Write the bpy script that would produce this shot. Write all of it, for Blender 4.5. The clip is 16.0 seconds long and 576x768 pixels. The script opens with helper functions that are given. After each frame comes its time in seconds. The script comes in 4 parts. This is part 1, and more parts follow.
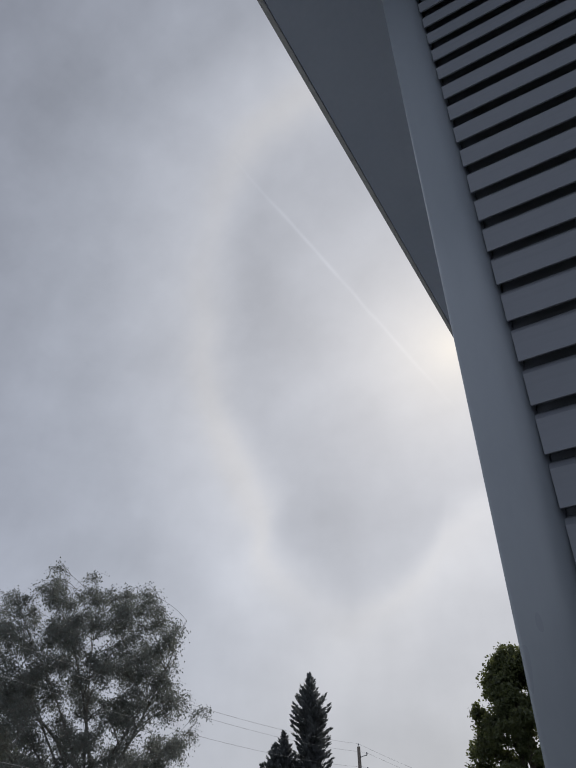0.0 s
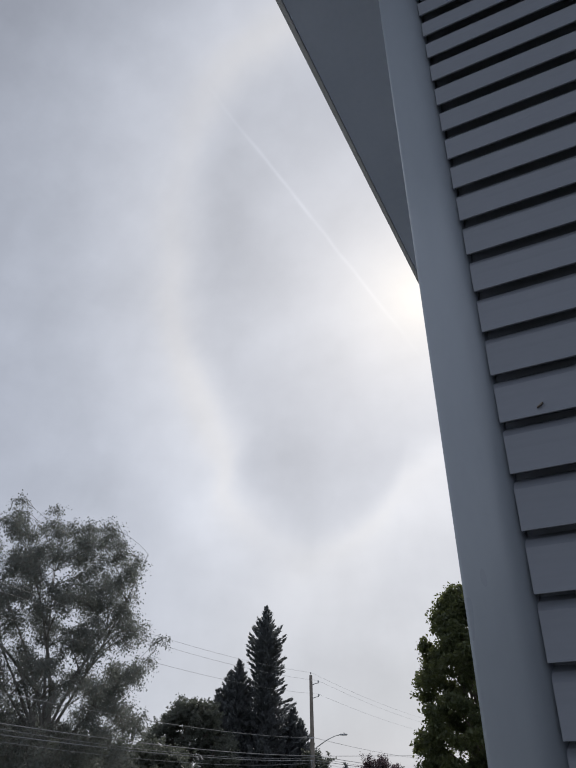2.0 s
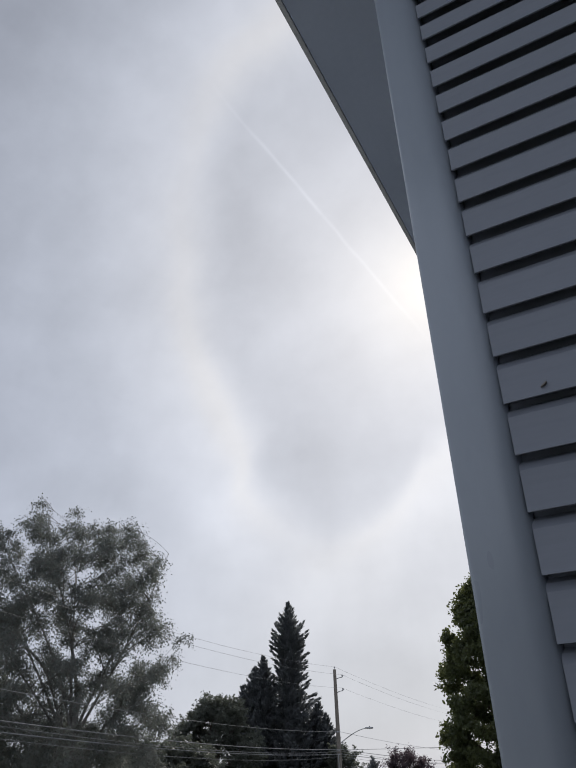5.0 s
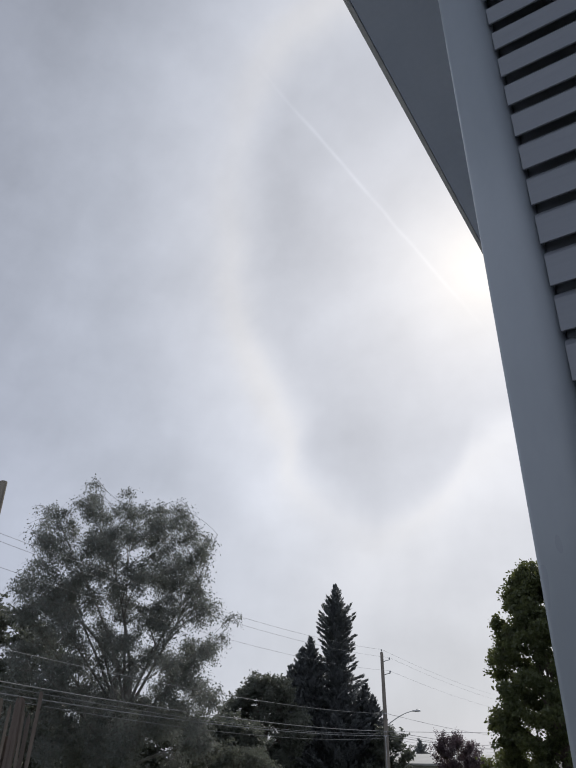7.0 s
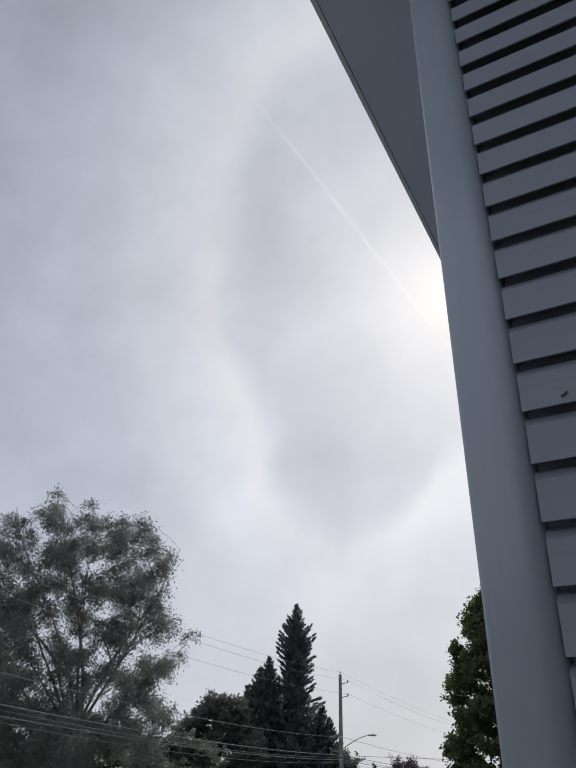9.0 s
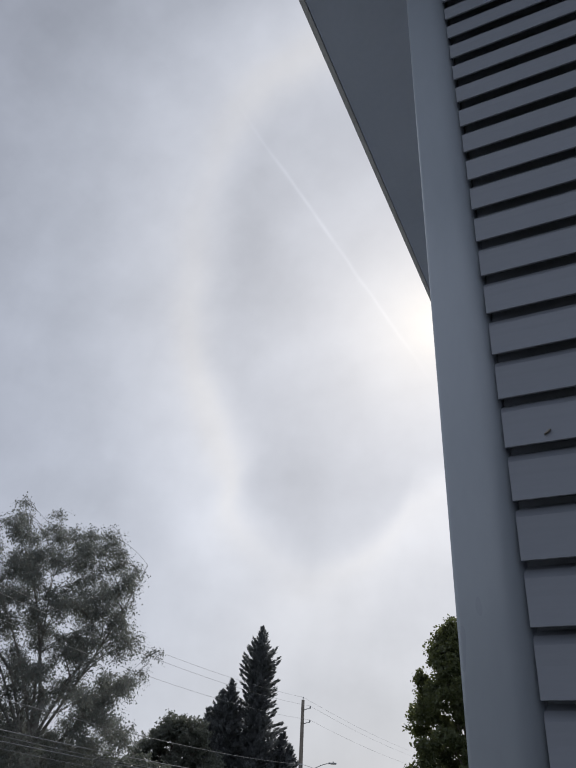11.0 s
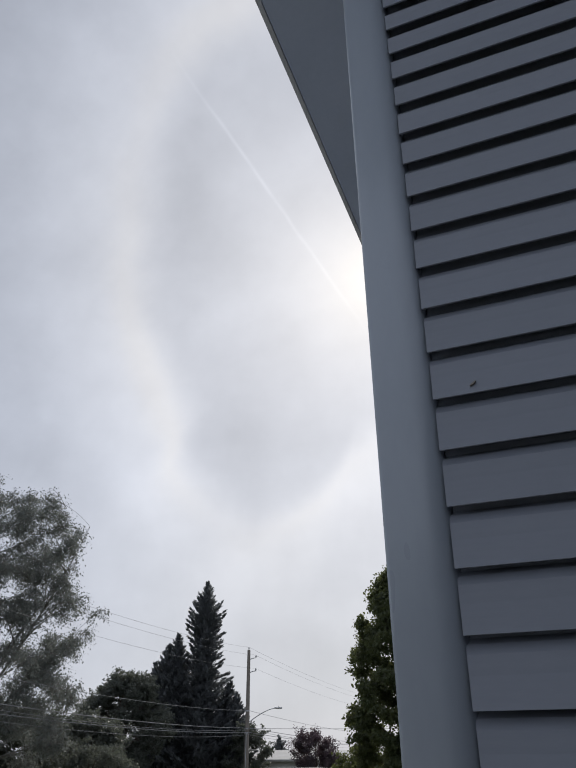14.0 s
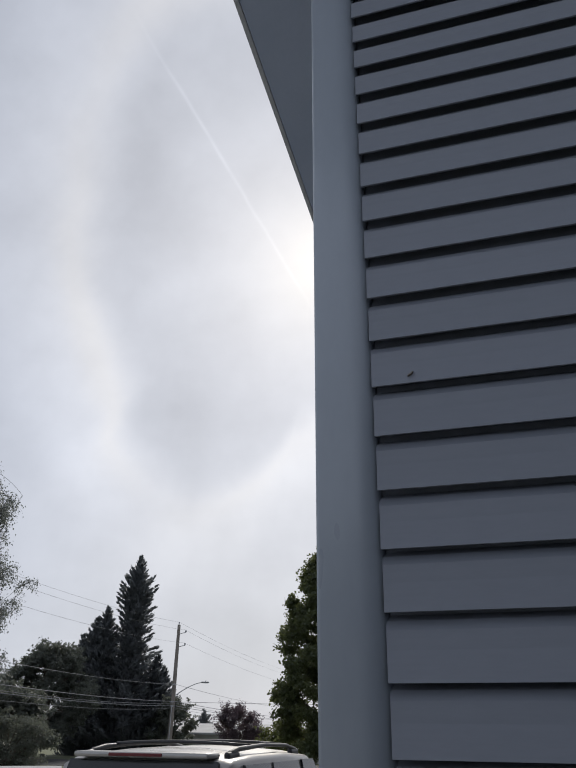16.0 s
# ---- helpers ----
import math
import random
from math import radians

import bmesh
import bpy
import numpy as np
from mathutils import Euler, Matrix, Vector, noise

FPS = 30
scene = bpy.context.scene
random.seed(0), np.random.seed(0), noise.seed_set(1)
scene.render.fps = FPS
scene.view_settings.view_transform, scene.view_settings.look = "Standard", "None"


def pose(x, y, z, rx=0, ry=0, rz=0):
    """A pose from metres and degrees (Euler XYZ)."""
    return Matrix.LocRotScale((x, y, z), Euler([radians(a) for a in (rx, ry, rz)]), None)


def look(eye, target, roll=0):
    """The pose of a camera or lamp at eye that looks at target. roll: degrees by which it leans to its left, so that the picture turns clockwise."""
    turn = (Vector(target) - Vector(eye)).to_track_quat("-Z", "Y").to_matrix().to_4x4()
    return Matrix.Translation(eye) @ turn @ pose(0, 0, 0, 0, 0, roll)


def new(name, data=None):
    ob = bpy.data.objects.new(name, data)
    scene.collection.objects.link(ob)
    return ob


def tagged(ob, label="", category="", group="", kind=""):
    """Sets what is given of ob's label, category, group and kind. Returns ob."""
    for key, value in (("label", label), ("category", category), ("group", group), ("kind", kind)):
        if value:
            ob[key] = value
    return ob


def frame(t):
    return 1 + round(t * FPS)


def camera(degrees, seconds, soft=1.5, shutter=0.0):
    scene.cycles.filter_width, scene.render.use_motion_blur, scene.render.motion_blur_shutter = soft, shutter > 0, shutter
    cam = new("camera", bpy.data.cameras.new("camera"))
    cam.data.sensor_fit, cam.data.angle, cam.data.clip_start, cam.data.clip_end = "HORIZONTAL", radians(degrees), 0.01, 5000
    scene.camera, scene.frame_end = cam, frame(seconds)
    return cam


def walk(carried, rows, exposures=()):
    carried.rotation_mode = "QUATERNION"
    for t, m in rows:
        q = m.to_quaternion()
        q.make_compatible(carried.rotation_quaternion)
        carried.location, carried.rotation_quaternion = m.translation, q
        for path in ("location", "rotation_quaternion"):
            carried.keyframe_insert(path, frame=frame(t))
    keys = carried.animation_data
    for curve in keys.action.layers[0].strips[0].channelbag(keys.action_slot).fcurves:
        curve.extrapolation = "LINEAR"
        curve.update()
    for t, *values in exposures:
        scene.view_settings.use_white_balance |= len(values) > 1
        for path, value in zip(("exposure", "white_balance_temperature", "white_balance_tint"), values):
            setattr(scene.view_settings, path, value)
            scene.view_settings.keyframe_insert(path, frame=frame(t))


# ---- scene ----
cam = camera(47.4, 16.0)
PATH = [
    (0, (0.211, -1.056, 1.913), (-0.583, 0.338, 3.107), -0.8),
    (0.5, (0.205, -1.047, 1.911), (-0.57, 0.371, 3.091), -1.0),
    (1, (0.207, -1.069, 1.882), (-0.539, 0.36, 3.065), -0.4),
    (1.5, (0.233, -1.112, 1.921), (-0.473, 0.4, 3.024), 2.1),
    (2, (0.23, -1.106, 1.92), (-0.525, 0.422, 2.967), -0.4),
    (2.5, (0.24, -1.098, 1.921), (-0.524, 0.425, 2.97), -0.4),
    (3, (0.238, -1.088, 1.917), (-0.572, 0.413, 2.961), -0.4),
    (3.2, (0.238, -1.086, 1.917), (-0.56, 0.414, 2.971), -0.6),
    (5.3, (0.248, -1.08, 1.908), (-0.547, 0.435, 2.944), -1.7),
    (5.5, (0.249, -1.078, 1.905), (-0.538, 0.441, 2.941), -1.5),
    (6, (0.25, -1.077, 1.906), (-0.542, 0.433, 2.95), -1.0),
    (6.5, (0.242, -1.064, 1.904), (-0.673, 0.37, 2.956), -0.1),
    (7, (0.217, -1.062, 1.916), (-0.716, 0.401, 2.911), 0.8),
    (7.5, (0.23, -1.073, 1.901), (-0.678, 0.38, 2.933), 0.5),
    (8, (0.237, -1.072, 1.905), (-0.62, 0.411, 2.939), 0.8),
    (8.5, (0.246, -1.068, 1.906), (-0.601, 0.414, 2.948), 1.6),
    (8.7, (0.247, -1.07, 1.906), (-0.604, 0.412, 2.945), 1.8),
    (10.8, (0.231, -1.084, 1.914), (-0.54, 0.396, 3.017), 3.9),
    (11, (0.232, -1.073, 1.919), (-0.542, 0.411, 3.015), 3.9),
    (11.5, (0.24, -1.062, 1.919), (-0.531, 0.442, 2.988), 1.6),
    (12, (0.24, -1.051, 1.919), (-0.474, 0.496, 2.967), 1.4),
    (12.5, (0.242, -1.054, 1.915), (-0.477, 0.505, 2.942), 0.7),
    (13, (0.244, -1.06, 1.914), (-0.427, 0.525, 2.933), 0.2),
    (13.5, (0.242, -1.066, 1.913), (-0.42, 0.538, 2.908), 0.8),
    (14, (0.246, -1.068, 1.915), (-0.388, 0.55, 2.906), -0.2),
    (14.5, (0.247, -1.065, 1.912), (-0.412, 0.535, 2.914), -0.6),
    (15, (0.246, -1.081, 1.917), (-0.442, 0.494, 2.94), 2.1),
    (15.5, (0.262, -1.081, 1.907), (-0.377, 0.552, 2.869), 1.7),
    (16, (0.257, -1.086, 1.905), (-0.229, 0.612, 2.843), 0.7),
]
walk(cam, [(t, look(eye, target, roll)) for t, eye, target, roll in PATH],
     exposures=[(0, 0.14), (0.5, 0.25), (1.0, 0.30), (1.5, 0.33), (2.5, 0.42), (7, 0.44), (11, 0.40), (14.5, 0.44), (16, 0.46)])

# ---- world, sun, exposure ----
SUN = Vector((-0.156, 0.770, 0.619)).normalized()
SUN_R = SUN.cross(Vector((0, 0, 1))).normalized()
SUN_U = SUN_R.cross(SUN)


class Nodes:
    """Short hand for building a node tree."""

    def __init__(self, tree):
        self.tree = tree
        tree.nodes.clear()

    def add(self, kind, **props):
        n = self.tree.nodes.new(kind)
        for key, value in props.items():
            setattr(n, key, value)
        return n

    def link(self, value, socket):
        if isinstance(value, bpy.types.NodeSocket):
            self.tree.links.new(value, socket)
        else:
            socket.default_value = value

    def math(self, op, a, b=0.0, c=0.0):
        n = self.add("ShaderNodeMath", operation=op)
        for value, socket in zip((a, b, c), n.inputs):
            self.link(value, socket)
        return n.outputs[0]

    def dot(self, a, v):
        n = self.add("ShaderNodeVectorMath", operation="DOT_PRODUCT")
        self.link(a, n.inputs[0])
        n.inputs[1].default_value = v
        return n.outputs["Value"]

    def noise(self, vec, scale, detail=3.0, rough=0.5, stretch=None):
        if stretch:
            m = self.add("ShaderNodeMapping")
            self.link(vec, m.inputs[0])
            m.inputs["Scale"].default_value = stretch
            vec = m.outputs[0]
        n = self.add("ShaderNodeTexNoise")
        self.link(vec, n.inputs["Vector"])
        n.inputs["Scale"].default_value = scale
        n.inputs["Detail"].default_value = detail
        n.inputs["Roughness"].default_value = rough
        return n.outputs[0]

    def ramp(self, fac, stops, mode="LINEAR"):
        n = self.add("ShaderNodeValToRGB")
        n.color_ramp.interpolation = mode
        el = n.color_ramp.elements
        while len(el) < len(stops):
            el.new(0.5)
        for e, (p, c) in zip(el, stops):
            e.position = p
            e.color = (c, c, c, 1) if not isinstance(c, tuple) else (*c, 1)
        self.link(fac, n.inputs[0])
        return n.outputs[0]

    def mix(self, fac, a, b, blend="MIX"):
        n = self.add("ShaderNodeMix", data_type="RGBA", blend_type=blend)
        self.link(fac, n.inputs[0])
        self.link(a if isinstance(a, bpy.types.NodeSocket) else (*a, 1), n.inputs[6])
        self.link(b if isinstance(b, bpy.types.NodeSocket) else (*b, 1), n.inputs[7])
        return n.outputs[2]

    def gauss(self, x, width):
        q = self.math("DIVIDE", x, width)
        return self.math("EXPONENT", self.math("MULTIPLY", self.math("MULTIPLY", q, q), -1.0))


def build_world():
    """Thin high cloud with a 22 degree halo round the veiled sun, and a vapour trail."""
    world = bpy.data.worlds.new("overcast_sky")
    scene.world = world
    world.use_nodes = True
    n = Nodes(world.node_tree)
    d = n.add("ShaderNodeTexCoord").outputs["Generated"]
    c = n.dot(d, SUN)
    a = n.dot(d, SUN_R)
    b = n.dot(d, SUN_U)
    up = n.dot(d, (0, 0, 1))
    warp = n.math("MULTIPLY", n.math("SUBTRACT", n.noise(d, 8.0, 4.0), 0.5), 3.2)
    r = n.math("MULTIPLY", n.math("ARCCOSINE", n.math("MINIMUM", c, 0.99999)), 57.2958)
    rw = n.math("ADD", r, warp)
    phi = n.math("DIVIDE", n.math("ARCTAN2", b, a), 6.28318)
    turn = n.math("FRACT", n.math("ADD", phi, 1.0))
    # halo: radius and strength as they go round the sun (a full turn is 1)
    radius = n.ramp(turn, [(0.0, 0.56), (0.22, 0.60), (0.297, 0.592), (0.351, 0.600), (0.375, 0.585), (0.408, 0.560), (0.449, 0.543), (0.491, 0.535),
                           (0.527, 0.535), (0.564, 0.530), (0.586, 0.545), (0.600, 0.600), (0.62, 0.62), (0.645, 0.635), (0.660, 0.63), (0.677, 0.575),
                           (0.693, 0.51), (0.711, 0.41), (0.745, 0.36), (0.785, 0.38), (1.0, 0.56)])
    power = n.ramp(turn, [(0.0, 0.45), (0.25, 0.75), (0.31, 0.85), (0.36, 0.50), (0.43, 0.62), (0.50, 0.66), (0.56, 0.80),
                          (0.60, 0.72), (0.635, 0.50), (0.67, 0.66), (0.70, 0.86), (0.76, 0.86), (1.0, 0.45)], "CARDINAL")
    off = n.math("SUBTRACT", rw, n.math("MULTIPLY", radius, 40.0))
    width = n.math("MULTIPLY_ADD", n.math("SMOOTH_MIN", n.math("MAXIMUM", off, 0.0), 1.0, 0.5), 3.8, 2.5)
    ring = n.math("MULTIPLY", n.gauss(off, width), power)
    rim = n.math("MULTIPLY", n.gauss(n.math("SUBTRACT", off, 0.2), 1.5), n.ramp(turn, [(0.22, 0.0), (0.29, 0.9), (0.34, 0.8), (0.40, 0.35), (0.46, 0.7), (0.53, 1.0), (0.60, 0.8), (0.64, 0.2), (0.69, 0.35), (0.76, 0.0)]))
    # veil: brightest by the sun, greyer inside the halo, dim far away
    far = n.ramp(n.math("DIVIDE", rw, 90.0), [(0.0, 0.47), (0.12, 0.455), (0.20, 0.43), (0.30, 0.41), (0.36, 0.355), (0.43, 0.315), (0.58, 0.28), (0.72, 0.33), (1.0, 0.40)], "EASE")
    glow = n.math("MULTIPLY", n.math("EXPONENT", n.math("DIVIDE", r, -6.5)), 0.35)
    low = n.math("MULTIPLY", n.gauss(up, 0.40), 0.165)
    x = n.math("DIVIDE", a, n.math("MAXIMUM", c, 0.2))
    y = n.math("DIVIDE", b, n.math("MAXIMUM", c, 0.2))

    def patch(px, py, wx, wy):
        return n.math("MULTIPLY", n.gauss(n.math("SUBTRACT", x, px), wx), n.gauss(n.math("SUBTRACT", y, py), wy))

    dark = n.math("ADD", n.math("MULTIPLY", patch(-0.25, -0.265, 0.07, 0.09), 0.045), n.math("MULTIPLY", patch(-0.275, 0.18, 0.05, 0.11), 0.045))
    cloud = n.math("MULTIPLY", n.math("SUBTRACT", n.noise(d, 3.2, 5.0, 0.55, (1.0, 1.6, 0.7)), 0.5), 0.17)
    fine = n.math("MULTIPLY", n.math("SUBTRACT", n.noise(d, 14.0, 4.0, 0.6, (1.0, 1.0, 0.35)), 0.5), 0.05)
    bank = n.math("MULTIPLY", n.math("SUBTRACT", n.noise(d, 7.5, 5.0, 0.55, (1.0, 1.0, 1.7)), 0.5), 0.11)
    # vapour trail: a thin line across the halo's inside
    p0, p1 = Vector((-0.247, 0.322)), Vector((-0.047, -0.035))
    along = (p1 - p0).normalized()
    bow = n.math("MULTIPLY", n.math("SUBTRACT", n.noise(d, 9.0, 2.0), 0.5), 0.012)
    across = n.math("ADD", n.math("ADD", n.math("MULTIPLY", n.math("SUBTRACT", x, p0.x), -along.y),
                                  n.math("MULTIPLY", n.math("SUBTRACT", y, p0.y), along.x)), bow)
    run = n.math("ADD", n.math("MULTIPLY", n.math("SUBTRACT", x, p0.x), along.x), n.math("MULTIPLY", n.math("SUBTRACT", y, p0.y), along.y))
    reach = n.ramp(n.math("DIVIDE", n.math("ADD", run, 0.06), 0.56), [(0.0, 0.0), (0.12, 0.35), (0.35, 1.0), (0.7, 0.75), (1.0, 0.0)])
    patchy = n.math("MULTIPLY_ADD", n.noise(d, 26.0, 2.0), 0.9, 0.25)
    trail = n.math("MULTIPLY", n.math("MULTIPLY", n.math("MULTIPLY", n.gauss(across, 0.0026), reach), patchy), 0.075)
    light = far
    for extra in (n.math("MULTIPLY", ring, 0.14), n.math("MULTIPLY", rim, 0.018), glow, low, cloud, bank, fine, trail):
        light = n.math("ADD", light, extra)
    light = n.math("SUBTRACT", light, dark)
    cool = n.ramp(n.math("DIVIDE", r, 60.0), [(0.0, (0.955, 0.98, 1.065)), (0.33, (0.94, 0.98, 1.09)), (0.55, (0.905, 0.965, 1.115)), (0.8, (0.885, 0.955, 1.15))])
    warmth = n.math("ADD", n.math("ADD", n.math("MULTIPLY", rim, 0.25), n.math("MULTIPLY", ring, 0.18)), n.math("ADD", n.math("EXPONENT", n.math("DIVIDE", r, -5.5)), n.math("MULTIPLY", n.math("MULTIPLY", n.gauss(up, 0.24), n.gauss(r, 32.0)), 1.3)))
    tint = n.mix(n.math("MINIMUM", warmth, 1.0), cool, (1.04, 0.985, 0.91))
    mul = n.add("ShaderNodeVectorMath", operation="SCALE")
    n.link(tint, mul.inputs[0])
    n.link(light, mul.inputs["Scale"])
    sky = n.add("ShaderNodeTexSky", sky_type="NISHITA", sun_disc=False)
    sky.sun_elevation = math.asin(SUN.z)
    sky.sun_rotation = math.atan2(SUN.x, SUN.y)
    blue = n.add("ShaderNodeVectorMath", operation="SCALE")
    n.link(sky.outputs[0], blue.inputs[0])
    blue.inputs["Scale"].default_value = 0.06
    colour = n.mix(0.93, blue.outputs[0], mul.outputs[0])
    bg = n.add("ShaderNodeBackground")
    n.link(colour, bg.inputs[0])
    bg.inputs[1].default_value = 1.0
    n.link(bg.outputs[0], n.add("ShaderNodeOutputWorld").inputs[0])


build_world()
sun_data = bpy.data.lights.new("sun", "SUN")
sun_data.energy, sun_data.angle, sun_data.color = 1.5, radians(12), (1.0, 0.95, 0.87)
sun = new("sun", sun_data)
sun.matrix_world = look((0, 0, 40), Vector((0, 0, 40)) - SUN)

# ---- materials ----


def material(name, dark, light, scale=6.0, rough=0.6, metal=0.0, bump=0.15, fine=60.0, stretch=(1, 1, 1), vary=0.0, spec=0.5, island=False):
    """A surface with stains at a large scale, grain and bump at a small one; vary: spread of brightness from piece to piece."""
    mat = bpy.data.materials.new(name)
    mat.use_nodes = True
    n = Nodes(mat.node_tree)
    co = n.add("ShaderNodeTexCoord").outputs["Object"]
    big = n.noise(co, scale, 4.0, 0.55, stretch)
    small = n.noise(co, fine, 3.0, 0.6, stretch)
    fac = n.math("ADD", n.math("MULTIPLY", big, 0.75), n.math("MULTIPLY", small, 0.25))
    col = n.mix(n.ramp(fac, [(0.32, 0.0), (0.68, 1.0)]), dark, light)
    if vary:
        rnd = n.add("ShaderNodeNewGeometry").outputs["Random Per Island"] if island else n.add("ShaderNodeObjectInfo").outputs["Random"]
        hsv = n.add("ShaderNodeHueSaturation")
        n.link(n.math("MULTIPLY_ADD", rnd, 2 * vary, 1.0 - vary), hsv.inputs["Value"])
        n.link(n.math("MULTIPLY_ADD", rnd, 0.1 * vary, 0.5 - 0.05 * vary), hsv.inputs["Hue"])
        n.link(col, hsv.inputs["Color"])
        col = hsv.outputs[0]
    bsdf = n.add("ShaderNodeBsdfPrincipled")
    n.link(col, bsdf.inputs["Base Color"])
    n.link(n.math("MULTIPLY_ADD", big, 0.2, rough - 0.1), bsdf.inputs["Roughness"])
    bsdf.inputs["Metallic"].default_value = metal
    bsdf.inputs["Specular IOR Level"].default_value = spec
    if bump:
        bm = n.add("ShaderNodeBump")
        bm.inputs["Strength"].default_value = bump
        bm.inputs["Distance"].default_value = 0.004
        n.link(n.math("ADD", n.math("MULTIPLY", big, 0.6), n.math("MULTIPLY", small, 0.4)), bm.inputs["Height"])
        n.link(bm.outputs[0], bsdf.inputs["Normal"])
    n.link(bsdf.outputs[0], n.add("ShaderNodeOutputMaterial").inputs[0])
    return mat


def leaf_material(name, dark, light, through_col, share=0.35, spread=0.35):
    """Leaves: each its own shade, shiny on top, some light coming through."""
    mat = bpy.data.materials.new(name)
    mat.use_nodes = True
    n = Nodes(mat.node_tree)
    rnd = n.add("ShaderNodeNewGeometry").outputs["Random Per Island"]
    co = n.add("ShaderNodeTexCoord").outputs["Object"]
    patch = n.noise(co, 0.6, 3.0)
    col = n.mix(n.math("MULTIPLY_ADD", rnd, spread * 1.4, n.math("MULTIPLY_ADD", patch, 0.9, -0.3)), dark, light)
    bsdf = n.add("ShaderNodeBsdfPrincipled")
    n.link(col, bsdf.inputs["Base Color"])
    bsdf.inputs["Roughness"].default_value = 0.42
    trans = n.add("ShaderNodeBsdfTranslucent")
    n.link(n.mix(0.5, col, through_col), trans.inputs[0])
    mix = n.add("ShaderNodeMixShader")
    mix.inputs[0].default_value = share
    n.link(bsdf.outputs[0], mix.inputs[1])
    n.link(trans.outputs[0], mix.inputs[2])
    n.link(mix.outputs[0], n.add("ShaderNodeOutputMaterial").inputs[0])
    return mat


def glass_material(name, tint, rough=0.03):
    mat = bpy.data.materials.new(name)
    mat.use_nodes = True
    n = Nodes(mat.node_tree)
    co = n.add("ShaderNodeTexCoord").outputs["Object"]
    bsdf = n.add("ShaderNodeBsdfPrincipled")
    bsdf.inputs["Base Color"].default_value = (*tint, 1)
    n.link(n.math("MULTIPLY_ADD", n.noise(co, 5.0), 0.06, rough), bsdf.inputs["Roughness"])
    bsdf.inputs["Transmission Weight"].default_value = 0.6
    bsdf.inputs["IOR"].default_value = 1.5
    n.link(bsdf.outputs[0], n.add("ShaderNodeOutputMaterial").inputs[0])
    return mat


M_SIDING = material("painted_siding", (0.186, 0.204, 0.234), (0.224, 0.243, 0.275), 1.6, 0.50, bump=0.10, fine=55, stretch=(0.35, 1, 1.6), vary=0.03)
M_TRIM = material("painted_corner_post", (0.285, 0.320, 0.356), (0.335, 0.370, 0.406), 2.2, 0.30, bump=0.06, fine=50, stretch=(1, 1, 0.3))
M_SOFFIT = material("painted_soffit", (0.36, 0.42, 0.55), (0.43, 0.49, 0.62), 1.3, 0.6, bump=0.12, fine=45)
M_DRIP = material("drip_edge_metal", (0.42, 0.43, 0.46), (0.55, 0.56, 0.58), 3.0, 0.38, bump=0.05)
M_ROOF = material("asphalt_shingle", (0.05, 0.05, 0.055), (0.11, 0.11, 0.115), 5.0, 0.9, bump=0.6, fine=90, vary=0.15)
M_PALE_ROOF = material("weathered_pale_roof", (0.34, 0.34, 0.33), (0.46, 0.46, 0.45), 1.2, 0.75, bump=0.3, fine=30)
M_PLASTER = material("house_paint", (0.45, 0.44, 0.41), (0.58, 0.57, 0.54), 0.9, 0.7, bump=0.2, fine=30)
M_GROUND = material("dry_lawn", (0.07, 0.085, 0.04), (0.16, 0.16, 0.08), 0.25, 0.95, bump=0.8, fine=25)
M_ASPHALT = material("asphalt", (0.04, 0.04, 0.042), (0.075, 0.074, 0.072), 0.6, 0.9, bump=0.5, fine=70)
M_CONCRETE = material("driveway_concrete", (0.40, 0.40, 0.39), (0.52, 0.52, 0.505), 0.8, 0.85, bump=0.4, fine=40)
M_POLE = material("weathered_pole_wood", (0.15, 0.13, 0.11), (0.29, 0.26, 0.225), 2.5, 0.85, bump=0.8, fine=30, stretch=(6, 6, 0.4))
M_FENCE = material("weathered_cedar", (0.075, 0.060, 0.050), (0.19, 0.155, 0.130), 3.0, 0.85, bump=0.7, fine=30, stretch=(8, 8, 0.5), vary=0.25)
M_STEEL = material("galvanised_steel", (0.36, 0.37, 0.38), (0.50, 0.51, 0.52), 5.0, 0.45, metal=0.8, bump=0.1)
M_WIRE = material("weathered_cable", (0.15, 0.15, 0.16), (0.25, 0.25, 0.26), 3.0, 0.6, bump=0.0)
M_CERAMIC = material("insulator_glaze", (0.25, 0.25, 0.26), (0.34, 0.34, 0.35), 4.0, 0.25, bump=0.0)
M_LENS = material("lamp_lens", (0.55, 0.56, 0.55), (0.70, 0.70, 0.68), 4.0, 0.2, bump=0.0)
M_BIRCH_BARK = material("birch_bark", (0.10, 0.095, 0.085), (0.24, 0.23, 0.21), 3.0, 0.75, bump=0.5, fine=25, stretch=(1, 1, 0.4))
M_BARK = material("rough_bark", (0.06, 0.048, 0.038), (0.15, 0.12, 0.095), 4.0, 0.9, bump=0.9, fine=30, stretch=(4, 4, 0.6))
M_BIRCH_LEAF = leaf_material("birch_leaf", (0.105, 0.118, 0.112), (0.165, 0.178, 0.166), (0.34, 0.37, 0.33), 0.52)
M_MAPLE_LEAF = leaf_material("maple_leaf", (0.052, 0.070, 0.038), (0.120, 0.138, 0.058), (0.26, 0.28, 0.09), 0.48)
M_OAK_LEAF = leaf_material("broad_leaf", (0.070, 0.080, 0.070), (0.122, 0.134, 0.110), (0.26, 0.28, 0.21), 0.48)
